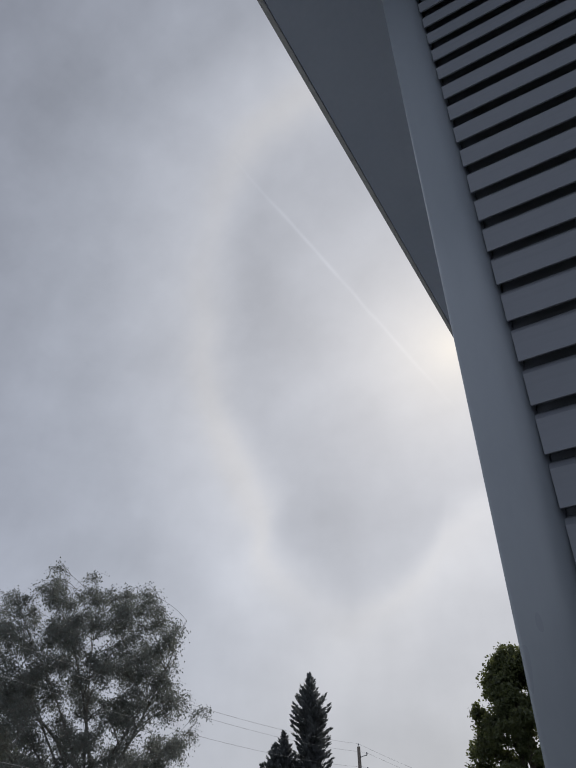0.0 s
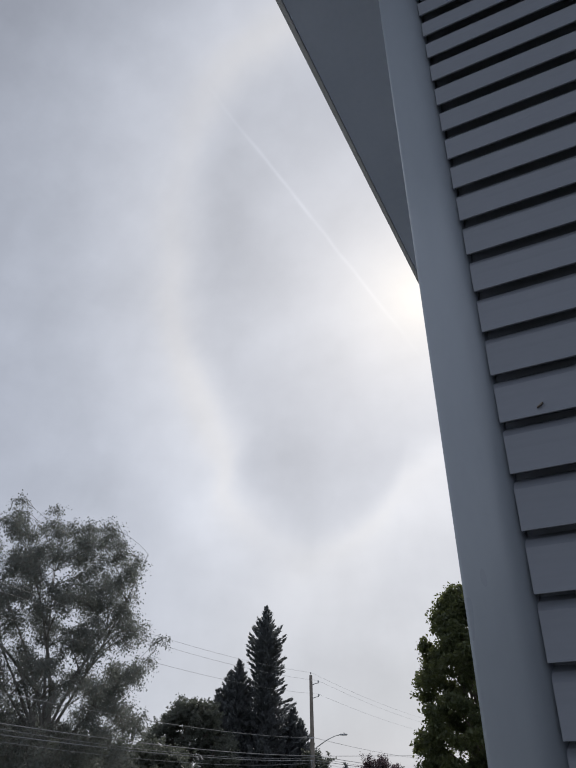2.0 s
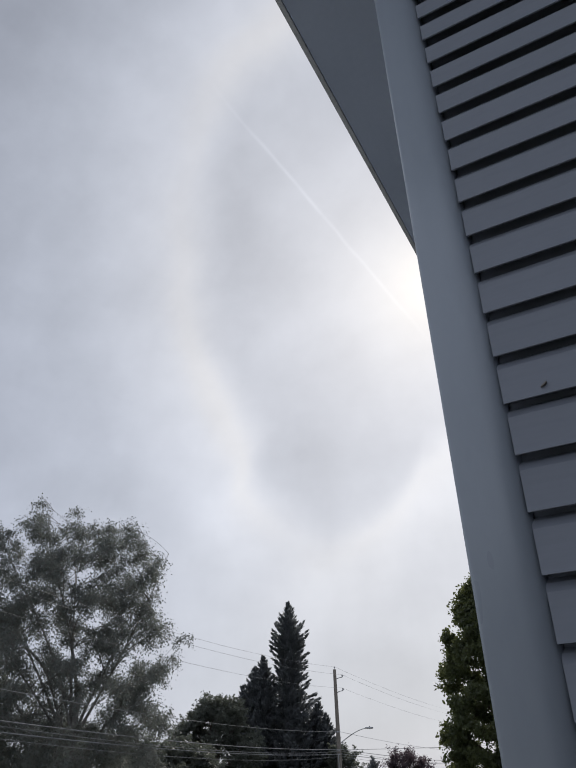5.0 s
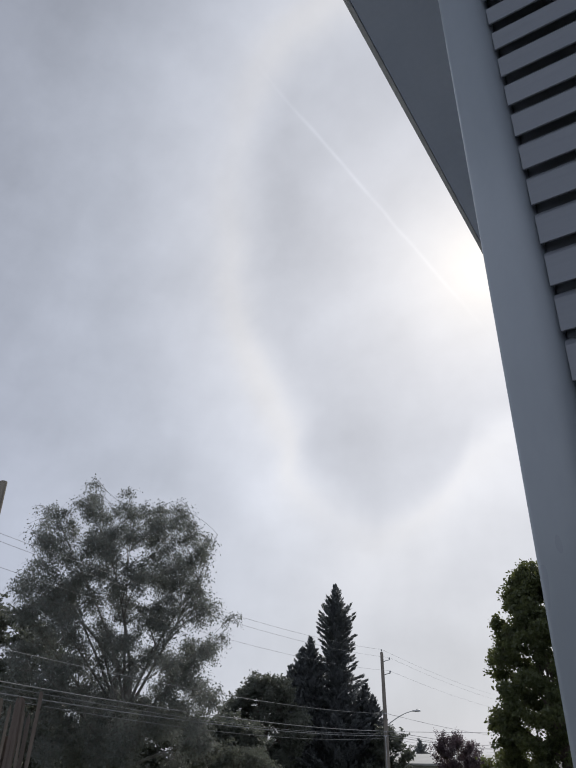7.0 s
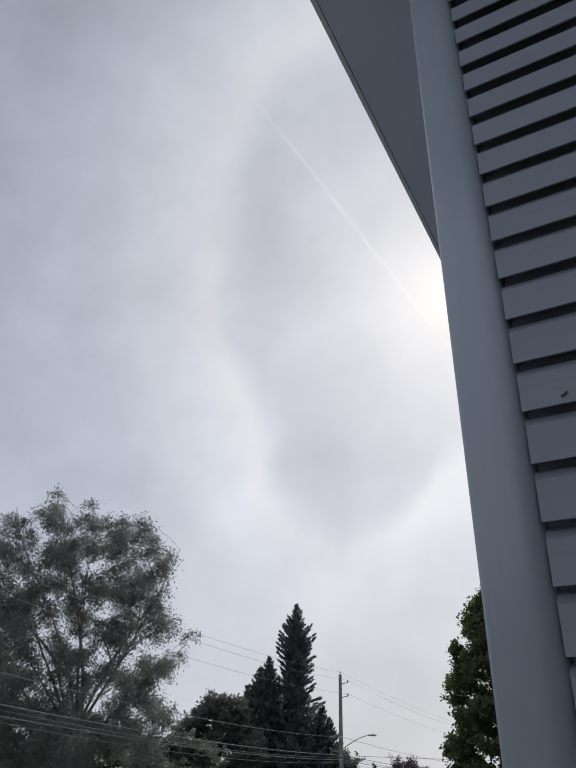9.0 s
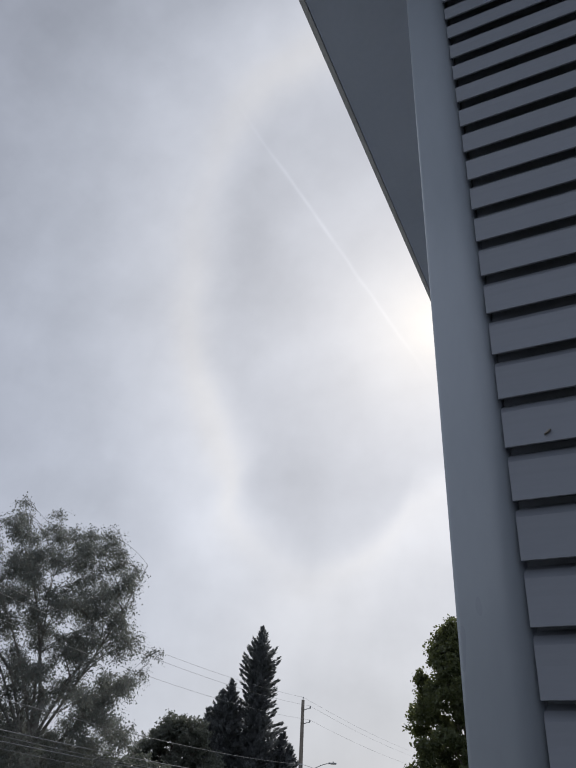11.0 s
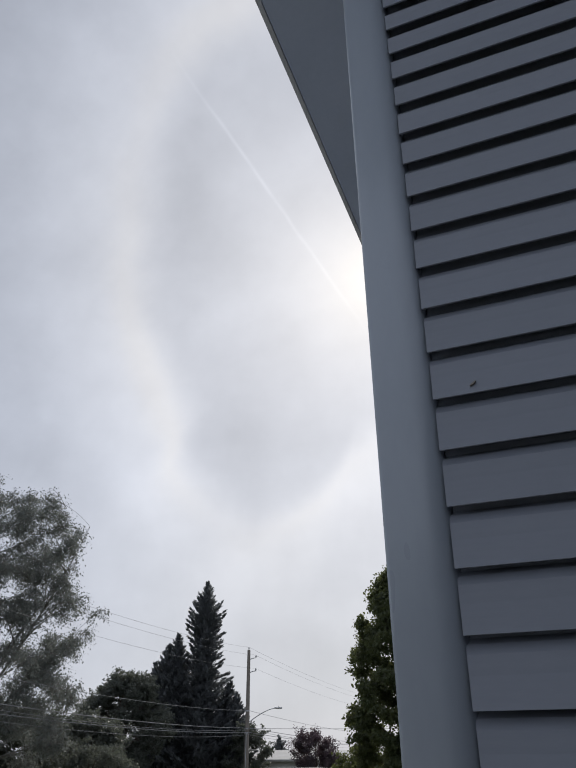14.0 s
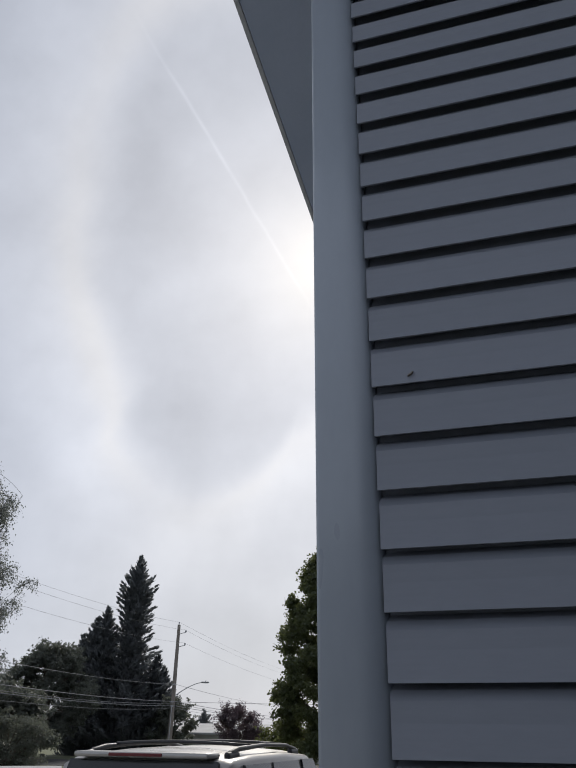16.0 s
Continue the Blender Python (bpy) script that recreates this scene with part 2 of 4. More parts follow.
M_PLUM_LEAF = leaf_material("purple_leaf", (0.070, 0.054, 0.060), (0.112, 0.086, 0.096), (0.20, 0.13, 0.15), 0.42)
M_HEDGE_LEAF = leaf_material("hedge_leaf", (0.075, 0.095, 0.030), (0.16, 0.18, 0.05), (0.26, 0.28, 0.06), 0.35)
M_NEEDLE = leaf_material("fir_needle", (0.112, 0.120, 0.126), (0.140, 0.150, 0.155), (0.34, 0.36, 0.36), 0.52)
M_CAR = material("silver_car_paint", (0.36, 0.345, 0.325), (0.42, 0.405, 0.38), 0.8, 0.30, metal=0.45, bump=0.0)
M_PLASTIC = material("black_plastic", (0.018, 0.018, 0.02), (0.035, 0.035, 0.037), 6.0, 0.5, bump=0.2)
M_TYRE = material("tyre_rubber", (0.018, 0.018, 0.018), (0.035, 0.035, 0.034), 6.0, 0.8, bump=0.4)
M_RED = material("red_lamp_plastic", (0.10, 0.014, 0.016), (0.15, 0.022, 0.024), 4.0, 0.2, bump=0.0)
M_CARGLASS = glass_material("tinted_car_glass", (0.05, 0.055, 0.06))
M_WINDOW = glass_material("window_glass", (0.25, 0.28, 0.30))

# ---- mesh helpers ----


def part(name, bm, mat, parent=None, label="", smooth=False):
    """Links a bmesh as one mesh object, under its thing if there is one."""
    me = bpy.data.meshes.new(name)
    bm.to_mesh(me)
    bm.free()
    me.materials.append(mat)
    if smooth:
        me.polygons.foreach_set("use_smooth", [True] * len(me.polygons))
    ob = new(name, me)
    if parent:
        ob.parent = parent
    if label:
        ob["label"] = label
    return ob


def thing(name, label, category, m=None, group="", kind=""):
    ob = new(name)
    ob.empty_display_size = 0.2
    if m:
        ob.matrix_world = m
    return tagged(ob, label, category, group, kind)


def add_box(bm, lo, hi, m=None):
    vs = [bm.verts.new((x, y, z)) for z in (lo[2], hi[2]) for y in (lo[1], hi[1]) for x in (lo[0], hi[0])]
    for f in ((0, 2, 3, 1), (4, 5, 7, 6), (0, 1, 5, 4), (2, 6, 7, 3), (0, 4, 6, 2), (1, 3, 7, 5)):
        bm.faces.new([vs[i] for i in f])
    if m:
        bmesh.ops.transform(bm, matrix=m, verts=vs)
    return vs


def box(lo, hi, bevel=0.0, seg=2, m=None):
    bm = bmesh.new()
    add_box(bm, lo, hi, m)
    if bevel:
        bmesh.ops.bevel(bm, geom=bm.edges[:], offset=bevel, segments=seg, affect="EDGES", profile=0.5)
    return bm


def prism(profile, lo, hi, axis="x"):
    """A closed outline swept from lo to hi. axis x: outline in (y, z); y: in (x, z); z: in (x, y)."""
    bm = bmesh.new()
    put = {"x": lambda p, s: (s, p[0], p[1]), "y": lambda p, s: (p[0], s, p[1]), "z": lambda p, s: (p[0], p[1], s)}[axis]
    a = [bm.verts.new(put(p, lo)) for p in profile]
    b = [bm.verts.new(put(p, hi)) for p in profile]
    k = len(profile)
    for i in range(k):
        bm.faces.new((a[i], a[(i + 1) % k], b[(i + 1) % k], b[i]))
    bm.faces.new(a)
    bm.faces.new(b[::-1])
    bmesh.ops.recalc_face_normals(bm, faces=bm.faces[:])
    return bm


def rod_bm(points, radii, sides=8, caps=True):
    """A tapered tube along points."""
    bm = bmesh.new()
    v, f = tube_arrays(points, radii, sides)
    vs = [bm.verts.new(p) for p in v]
    for q in f:
        bm.faces.new([vs[i] for i in q])
    if caps:
        bm.faces.new(vs[:sides][::-1])
        bm.faces.new(vs[-sides:])
    return bm


def tube_arrays(points, radii, sides):
    pts = [Vector(p) for p in points]
    v, f = [], []
    for i, p in enumerate(pts):
        t = (pts[min(i + 1, len(pts) - 1)] - pts[max(i - 1, 0)]).normalized()
        side = t.cross(Vector((0, 0, 1)) if abs(t.z) < 0.95 else Vector((1, 0, 0))).normalized()
        up = side.cross(t)
        for k in range(sides):
            a = 2 * math.pi * k / sides
            v.append(tuple(p + (side * math.cos(a) + up * math.sin(a)) * radii[i]))
        if i:
            o = (i - 1) * sides
            for k in range(sides):
                f.append((o + k, o + (k + 1) % sides, o + sides + (k + 1) % sides, o + sides + k))
    return v, f


def tubes_object(name, runs, mat, parent, sides=5):
    """Many tapered tubes (limbs) as one part."""
    verts, faces = [], []
    for points, radii in runs:
        v, f = tube_arrays(points, radii, sides)
        o = len(verts)
        verts += v
        faces += [tuple(i + o for i in q) for q in f]
    me = bpy.data.meshes.new(name)
    me.from_pydata(verts, [], faces)
    me.polygons.foreach_set("use_smooth", [True] * len(me.polygons))
    me.materials.append(mat)
    ob = new(name, me)
    ob.parent = parent
    return ob


def blades_object(name, centre, axis, side, mat, parent, label="", kind=""):
    """Many pointed blades as one part: each a folded rhombus about centre, long along axis and wide along side."""
    n = len(centre)
    nor = np.cross(axis, side)
    nor /= np.linalg.norm(nor, axis=1, keepdims=True) + 1e-9
    w = np.linalg.norm(side, axis=1, keepdims=True)
    v = np.stack([centre - axis, centre + side + nor * w * 0.35 - axis * 0.1, centre + axis, centre - side + nor * w * 0.35 - axis * 0.1], 1).reshape(-1, 3)
    i = np.arange(n)[:, None] * 4
    f = np.concatenate([i + [0, 1, 2], i + [0, 2, 3]], 1).reshape(-1, 3)
    me = bpy.data.meshes.new(name)
    me.vertices.add(len(v))
    me.vertices.foreach_set("co", v.astype(np.float32).ravel())
    me.loops.add(f.size)
    me.loops.foreach_set("vertex_index", f.astype(np.int32).ravel())
    me.polygons.add(len(f))
    me.polygons.foreach_set("loop_start", np.arange(len(f), dtype=np.int32) * 3)
    me.update(calc_edges=True)
    me.materials.append(mat)
    ob = new(name, me)
    ob.parent = parent
    if label:
        ob["label"] = label
    if kind:
        ob["kind"] = kind
    return ob


# ---- ground ----
ground = part("ground", box((-900, -900, -0.5), (900, 900, 0.0)), M_GROUND)
tagged(ground, "flat dry suburban lawn and earth", "ground", kind="structure")
drive = part("driveway", box((-6.0, -9.0, 0.0), (-0.6, 14.0, 0.03), 0.006), M_CONCRETE)
tagged(drive, "pale concrete driveway beside the house", "driveway", kind="structure")
# Unseen paving, added in dark asphalt to cut the light bounced up the wall.
unseen_paving = part("unseen_paving", box((-0.598, -9.0, 0.0), (9.5, -0.02, 0.03), 0.006), M_ASPHALT)
tagged(unseen_paving, "unseen dark paving added to limit light bounced onto the house wall", "paving", kind="structure")
road = part("road", box((-200, 39.0, 0.0), (200, 47.0, 0.02)), M_ASPHALT)
tagged(road, "grey asphalt street behind the driveway", "road", kind="structure")

# Unseen wall, added to block low sky light from the lower siding.
closing = part("boundary_wall", box((-12.0, -4.2, 0.0), (2.4, -4.0, 2.6)), M_SIDING)
tagged(closing, "unseen blue-grey wall added behind the camera to shade the lower siding", "wall", kind="structure")

# ---- the house ----
EXPOSE = 0.1010          # height of one siding course
SILL = 0.245             # bottom of the siding
SOFFIT_Z = 4.55
EAVE = 0.415
LONG, DEEP = 9.0, 8.0    # the house along x and y
house = thing("house", "house with blue-grey lap siding, corner post and boxed eaves", "house")
part("foundation", box((0.02, 0.03, 0.0), (LONG, DEEP, SILL)), M_CONCRETE, house)
wall_front = part("wall_front", box((0.03, 0.042, SILL), (LONG, 0.18, SOFFIT_Z)), M_SIDING, house)
part("wall_side", box((0.03, 0.18, SILL), (0.18, DEEP, SOFFIT_Z)), M_SIDING, house)
part("wall_back", box((0.18, DEEP - 0.15, SILL), (LONG, DEEP, SOFFIT_Z)), M_SIDING, house)
# Unseen wall, added to shade the siding and the post's right side.
part("wing_wall", box((2.5, -6.0, 0.0), (2.7, 0.0, SOFFIT_Z - 0.03)), M_SIDING, house)
part("wall_end", box((LONG - 0.15, 0.18, SILL), (LONG, DEEP - 0.15, SOFFIT_Z)), M_SIDING, house)

# vinyl corner post: rounded outer edge, flat face, a sloping return that receives the boards
W = 0.113
cove = [(0.066 + 0.047 * math.sin(radians(a)), 0.040 * (1 - math.cos(radians(a))) - 0.007) for a in range(0, 91, 9)]
post_outline = [(0.000, 0.100), (0.000, 0.003), (0.0007, -0.0022), (0.0030, -0.0056), (0.0075, -0.007)] + cove + [(W, 0.041), (0.0295, 0.041), (0.0295, 0.100)]
part("corner_post", prism(post_outline, SILL - 0.01, SOFFIT_Z - 0.001, "z"), M_TRIM, house, "lighter blue-grey corner post", smooth=True)

# small dark scuff on one of the boards beside the post
scuff = [(0.0070 * math.cos(t) * 0.82 - 0.0012 * (1 + 0.4 * math.sin(3 * t)) * math.sin(t) * 0.57, 0.0070 * math.cos(t) * 0.57 + 0.0012 * (1 + 0.4 * math.sin(3 * t)) * math.sin(t) * 0.82) for t in (k * 0.5236 for k in range(12))]
scuff_bm = prism([(0.182 + px, 2.495 + pz) for px, pz in scuff], -0.0030, 0.0040, "y")
part("scuff_mark", scuff_bm, M_POLE, house, "small dark scuff on the siding")

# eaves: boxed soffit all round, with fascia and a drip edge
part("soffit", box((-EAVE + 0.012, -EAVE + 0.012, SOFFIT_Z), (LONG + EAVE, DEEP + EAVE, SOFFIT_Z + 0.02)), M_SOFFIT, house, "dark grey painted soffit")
for nm, lo, hi in (("fascia", (-EAVE - 0.012, -EAVE - 0.012, SOFFIT_Z - 0.004), (-EAVE + 0.010, DEEP + EAVE, SOFFIT_Z + 0.19)),
                   ("fascia", (-EAVE + 0.012, -EAVE - 0.012, SOFFIT_Z - 0.004), (LONG + EAVE, -EAVE + 0.010, SOFFIT_Z + 0.19))):
    part(nm, box(lo, hi, 0.004), M_DRIP, house, "pale metal fascia")
bm = bmesh.new()
e = EAVE + 0.05
z0, z1, ridge = SOFFIT_Z + 0.195, SOFFIT_Z + 2.0, DEEP / 2
low = [bm.verts.new(p) for p in ((-e, -e, z0), (LONG + e, -e, z0), (LONG + e, DEEP + e, z0), (-e, DEEP + e, z0))]
top = [bm.verts.new((ridge - 0.3, ridge, z1)), bm.verts.new((LONG - ridge + 0.6, ridge, z1))]
for q in ((low[0], low[1], top[1], top[0]), (low[2], low[3], top[0], top[1]), (low[3], low[0], top[0]), (low[1], low[2], top[1]), (low[3], low[2], low[1], low[0])):
    bm.faces.new(q)
part("roof", bm, M_ROOF, house, "dark shingle hip roof")

# ---- utility poles and lines ----
POLES = [(-19.40, 11.64), (-24.12, 52.0), (-27.9, 110.5)]
TOP = 9.74


def utility_pole(x, y, lamp, brackets=True, TOP=TOP):
    p = thing("utility_pole", "tall weathered wooden utility pole beside the street", "utility pole", pose(x, y, 0), "utility poles")
    part("pole_shaft", rod_bm([(0, 0, 0), (0.02, 0, 4), (0.0, 0.01, TOP - 0.02), (0, 0.01, TOP)], [0.19, 0.17, 0.125, 0.11], 14), M_POLE, p)
    side = Vector((0.98, 0.2, 0)).normalized()
    for z, reach in ((TOP - 0.62, 0.62), (TOP - 1.62, 0.62)) if brackets else ():
        b = part("bracket", rod_bm([side * 0.1 + Vector((0, 0, z - 0.12)), side * (reach * 0.6) + Vector((0, 0, z - 0.03)), side * reach + Vector((0, 0, z))], [0.035, 0.03, 0.028], 8), M_STEEL, p)
        part("insulator", rod_bm([side * reach + Vector((0, 0, z + h)) for h in (-0.02, 0.05, 0.055, 0.10, 0.105, 0.16, 0.20)], [0.03, 0.03, 0.075, 0.07, 0.06, 0.055, 0.025], 10), M_CERAMIC, b)
    if brackets:
        part("top_pin", rod_bm([(0, 0.01, TOP + h) for h in (-0.05, 0.10, 0.105, 0.16, 0.22)], [0.02, 0.02, 0.06, 0.055, 0.025], 10), M_CERAMIC, p)
    for z in (3.65, 3.95, 5.2):
        part("clamp", rod_bm([(0.0, 0.0, z - 0.05), (0.0, 0.0, z + 0.05)], [0.185, 0.185], 14), M_STEEL, p)
    part("riser_conduit", rod_bm([(0.02, -0.185, 0.0), (0.02, -0.175, 3.6)], [0.035, 0.035], 8), M_STEEL, p)
    if lamp:
        pts = [Vector((0, 0, 4.38)) + side * 0.14]
        for k in range(1, 11):
            u = k / 10
            pts.append(side * (0.14 + 2.12 * u) + Vector((0, 0, 4.38 + 0.98 * (1 - (1 - u) ** 1.55))))
        arm = part("lamp_arm", rod_bm(pts, [0.034] * 6 + [0.028] * 5, 8), M_STEEL, p, "curved steel street lamp arm")
        tip = pts[-1]
        m = Matrix.Translation(tip) @ Matrix.Rotation(math.atan2(side.y, side.x), 4, "Z")
        head = box((-0.06, -0.10, -0.04), (0.56, 0.10, 0.07), 0.035, 3)
        bmesh.ops.transform(head, matrix=m, verts=head.verts[:])
        hd = part("lamp_head", head, M_STEEL, p, "grey street lamp head")
        lens = box((0.10, -0.075, -0.060), (0.50, 0.075, -0.035), 0.012)
        bmesh.ops.transform(lens, matrix=m, verts=lens.verts[:])
        part("lens", lens, M_LENS, hd)
        cell = rod_bm([m @ Vector((0.30, 0, 0.06)), m @ Vector((0.30, 0, 0.14))], [0.04, 0.035], 8)
        part("photocell", cell, M_PLASTIC, hd)
    return p


for i, (px, py) in enumerate(POLES):
    utility_pole(px, py, i == 1, i > 0, TOP if i else 10.1)


LOW = {0: (8.45, 8.20, 7.40, 5.0, 4.05, 3.95, 3.72, 3.6)}


def cable(a, b, sag, radius, label):
    a, b = Vector(a), Vector(b)
    pts = []
    for k in range(25):
        u = k / 24
        q = a.lerp(b, u)
        q.z -= sag * 4 * u * (1 - u)
        pts.append(q)
    ob = part("overhead_cable", rod_bm(pts, [radius] * 25, 6), M_WIRE)
    tagged(ob, label, "cable", "overhead cables")


LINES = [(0.0, TOP + 0.20, 0.55, 0.0065, "thin power wire strung between the wooden poles"),
         (0.61, TOP - 0.44, 0.60, 0.0065, "thin power wire strung between the wooden poles"),
         (0.61, TOP - 1.44, 0.60, 0.0065, "thin power wire strung between the wooden poles"),
         (0.19, 5.20, 0.45, 0.013, "single service cable strung between the wooden poles"),
         (0.22, 3.98, 0.35, 0.021, "thick black communication cable strung between poles"),
         (0.20, 3.86, 0.50, 0.012, "black communication cable strung between poles"),
         (0.22, 3.67, 0.38, 0.020, "thick black communication cable strung between poles"),
         (0.20, 3.52, 0.55, 0.011, "black communication cable strung between poles")]
for k, (off_x, z, sag, radius, label) in enumerate(LINES):
    for i in range(2):
        (ax, ay), (bx, by) = POLES[i], POLES[i + 1]
        cable((ax + (off_x if i else -0.17), ay, z if i else LOW[0][k]), (bx + off_x, by, z), sag, radius, label)
cable((POLES[1][0] + 0.2, POLES[1][1], 3.95), (20.0, 66.0, 4.9), 0.4, 0.016, "service cable running across the street")

# ---- trees ----


def curve3(a, b, c, steps):
    a, b, c = Vector(a), Vector(b), Vector(c)
    return [a * (1 - u) ** 2 + b * 2 * u * (1 - u) + c * u * u for u in (k / steps for k in range(steps + 1))]


def leafy_tree(name, base, clumps, trunk_r, bark, leaf, leaf_size, branches, twigs, leaves, droop, seed, label, category="tree", fork=(0.12, 0.45), twig_len=0.4, twig_tubes=True, loose=0.06, bare=(), mains=12):
    """A trunk, a limb to the middle of each clump (x, y, z, radius), branches that fill the clump, twigs and single leaves; bare: ends of leafless limbs."""
    rng = np.random.default_rng(seed)
    tree = thing(name, label, category, pose(*base))
    height = max(c[2] + c[3] for c in clumps)
    trunk_top = Vector((0.1, 0.1, height * fork[1]))
    tubes_object("trunk", [([(0, 0, -0.1), (0.03, 0, 0.4), (0.05, 0.05, height * fork[1] * 0.5), trunk_top], [trunk_r * 1.35, trunk_r, trunk_r * 0.85, trunk_r * 0.45])], bark, tree, 12)
    thin, cen, axes, grown = [], [], [], []
    ends = [(*b, 0.0) for b in bare] + list(clumps)
    first = max(1, len(ends) // mains)
    for number, (cx, cy, cz, cr) in sorted(enumerate(ends), key=lambda e: e[0] % first != 0):
        tip = Vector((cx, cy, cz))
        main = number % first == 0
        if main or not grown:
            h0 = max(height * fork[0], min(tip.z * (0.25 + 0.3 * rng.random()), height * fork[1]))
            start, r0 = Vector((0.1 * h0 / trunk_top.z, 0.1 * h0 / trunk_top.z, h0)), trunk_r * 0.42
        else:
            start, r0 = min(grown, key=lambda g: (g[0] - tip).length + 1.5 * max(0.0, g[0].z - tip.z + 0.8))
        length = (tip - start).length
        mid = start.lerp(tip, 0.45) + Vector((rng.normal(0, 0.05 * length), rng.normal(0, 0.05 * length), length * (0.10 if main else 0.16)))
        path = curve3(start, mid, tip, 10)
        r0 = min(r0 * 0.8, 0.02 + 0.02 * length)
        radii = [max(0.008, r0 * (1 - 0.92 * k / 10)) for k in range(11)]
        if main:
            grown += list(zip(path[3:], radii[3:]))
        tubes_object("limb", [(path, radii)], bark, tree, 6)
        if cr == 0.0:
            for k in range(7):
                s = path[7].lerp(path[10], k / 7)
                e = s + Vector((rng.normal(0.12, 0.25), rng.normal(0, 0.25), 0.25 + 0.4 * rng.random()))
                thin.append(([s, s.lerp(e, 0.5) + Vector((0, 0, 0.04)), e], [0.012, 0.009, 0.005]))
            continue
        for j in range(max(4, int(branches * (0.25 + cr * cr)))):
            u = 5.5 + 4.4 * rng.random()
            p = path[int(u)].lerp(path[int(u) + 1], u - int(u))
            d = rng.normal(0, 1, 3)
            end = tip + Vector(d / np.linalg.norm(d)) * cr * rng.random() ** 0.45
            bl = (end - p).length
            bp = np.array([list(q) for q in curve3(p, p.lerp(end, 0.5) + Vector((0, 0, 0.18 * bl)), end, 5)])
            thin.append((bp, [max(0.005, 0.008 + 0.008 * bl * (1 - m / 5)) for m in range(6)]))
            v = 0.3 + 0.7 * rng.random(twigs)
            s = np.stack([np.interp(v, np.linspace(0, 1, 6), bp[:, i]) for i in range(3)], 1)
            ta = rng.random(twigs) * 6.2832
            td = np.stack([np.cos(ta), np.sin(ta), 0.55 - droop * (0.5 + 1.3 * rng.random(twigs))], 1)
            te = s + td * (twig_len * (0.5 + 0.8 * rng.random((twigs, 1))))
            te[:, 2] -= droop * twig_len * 0.3
            if twig_tubes:
                thin += [([a, (a + b) / 2 + (0, 0, 0.03), b], [0.006, 0.005, 0.003]) for a, b in zip(s, te)]
            w = rng.random((twigs, leaves, 1)) ** 0.8
            at = s[:, None] * (1 - w) + te[:, None] * w + rng.normal(0, loose, (twigs, leaves, 3))
            cen.append(at.reshape(-1, 3))
            axes.append(np.repeat(td * 0.5 - np.array([[0, 0, 0.35 + 0.5 * droop]]), leaves, axis=0))
    tubes_object("twig", thin, bark, tree, 3)["kind"] = "stuff"
    cen, axes = np.concatenate(cen), np.concatenate(axes)
    n = len(cen)
    axes = axes + rng.normal(0, 0.55, (n, 3))
    axes /= np.linalg.norm(axes, axis=1, keepdims=True)
    side = np.cross(axes, rng.normal(0, 1, (n, 3)))
    side /= np.linalg.norm(side, axis=1, keepdims=True)
    size = leaf_size * (0.65 + 0.7 * rng.random((n, 1)))
    blades_object("crown", cen, axes * size, side * size * 0.62, leaf, tree, kind="stuff")
    return tree


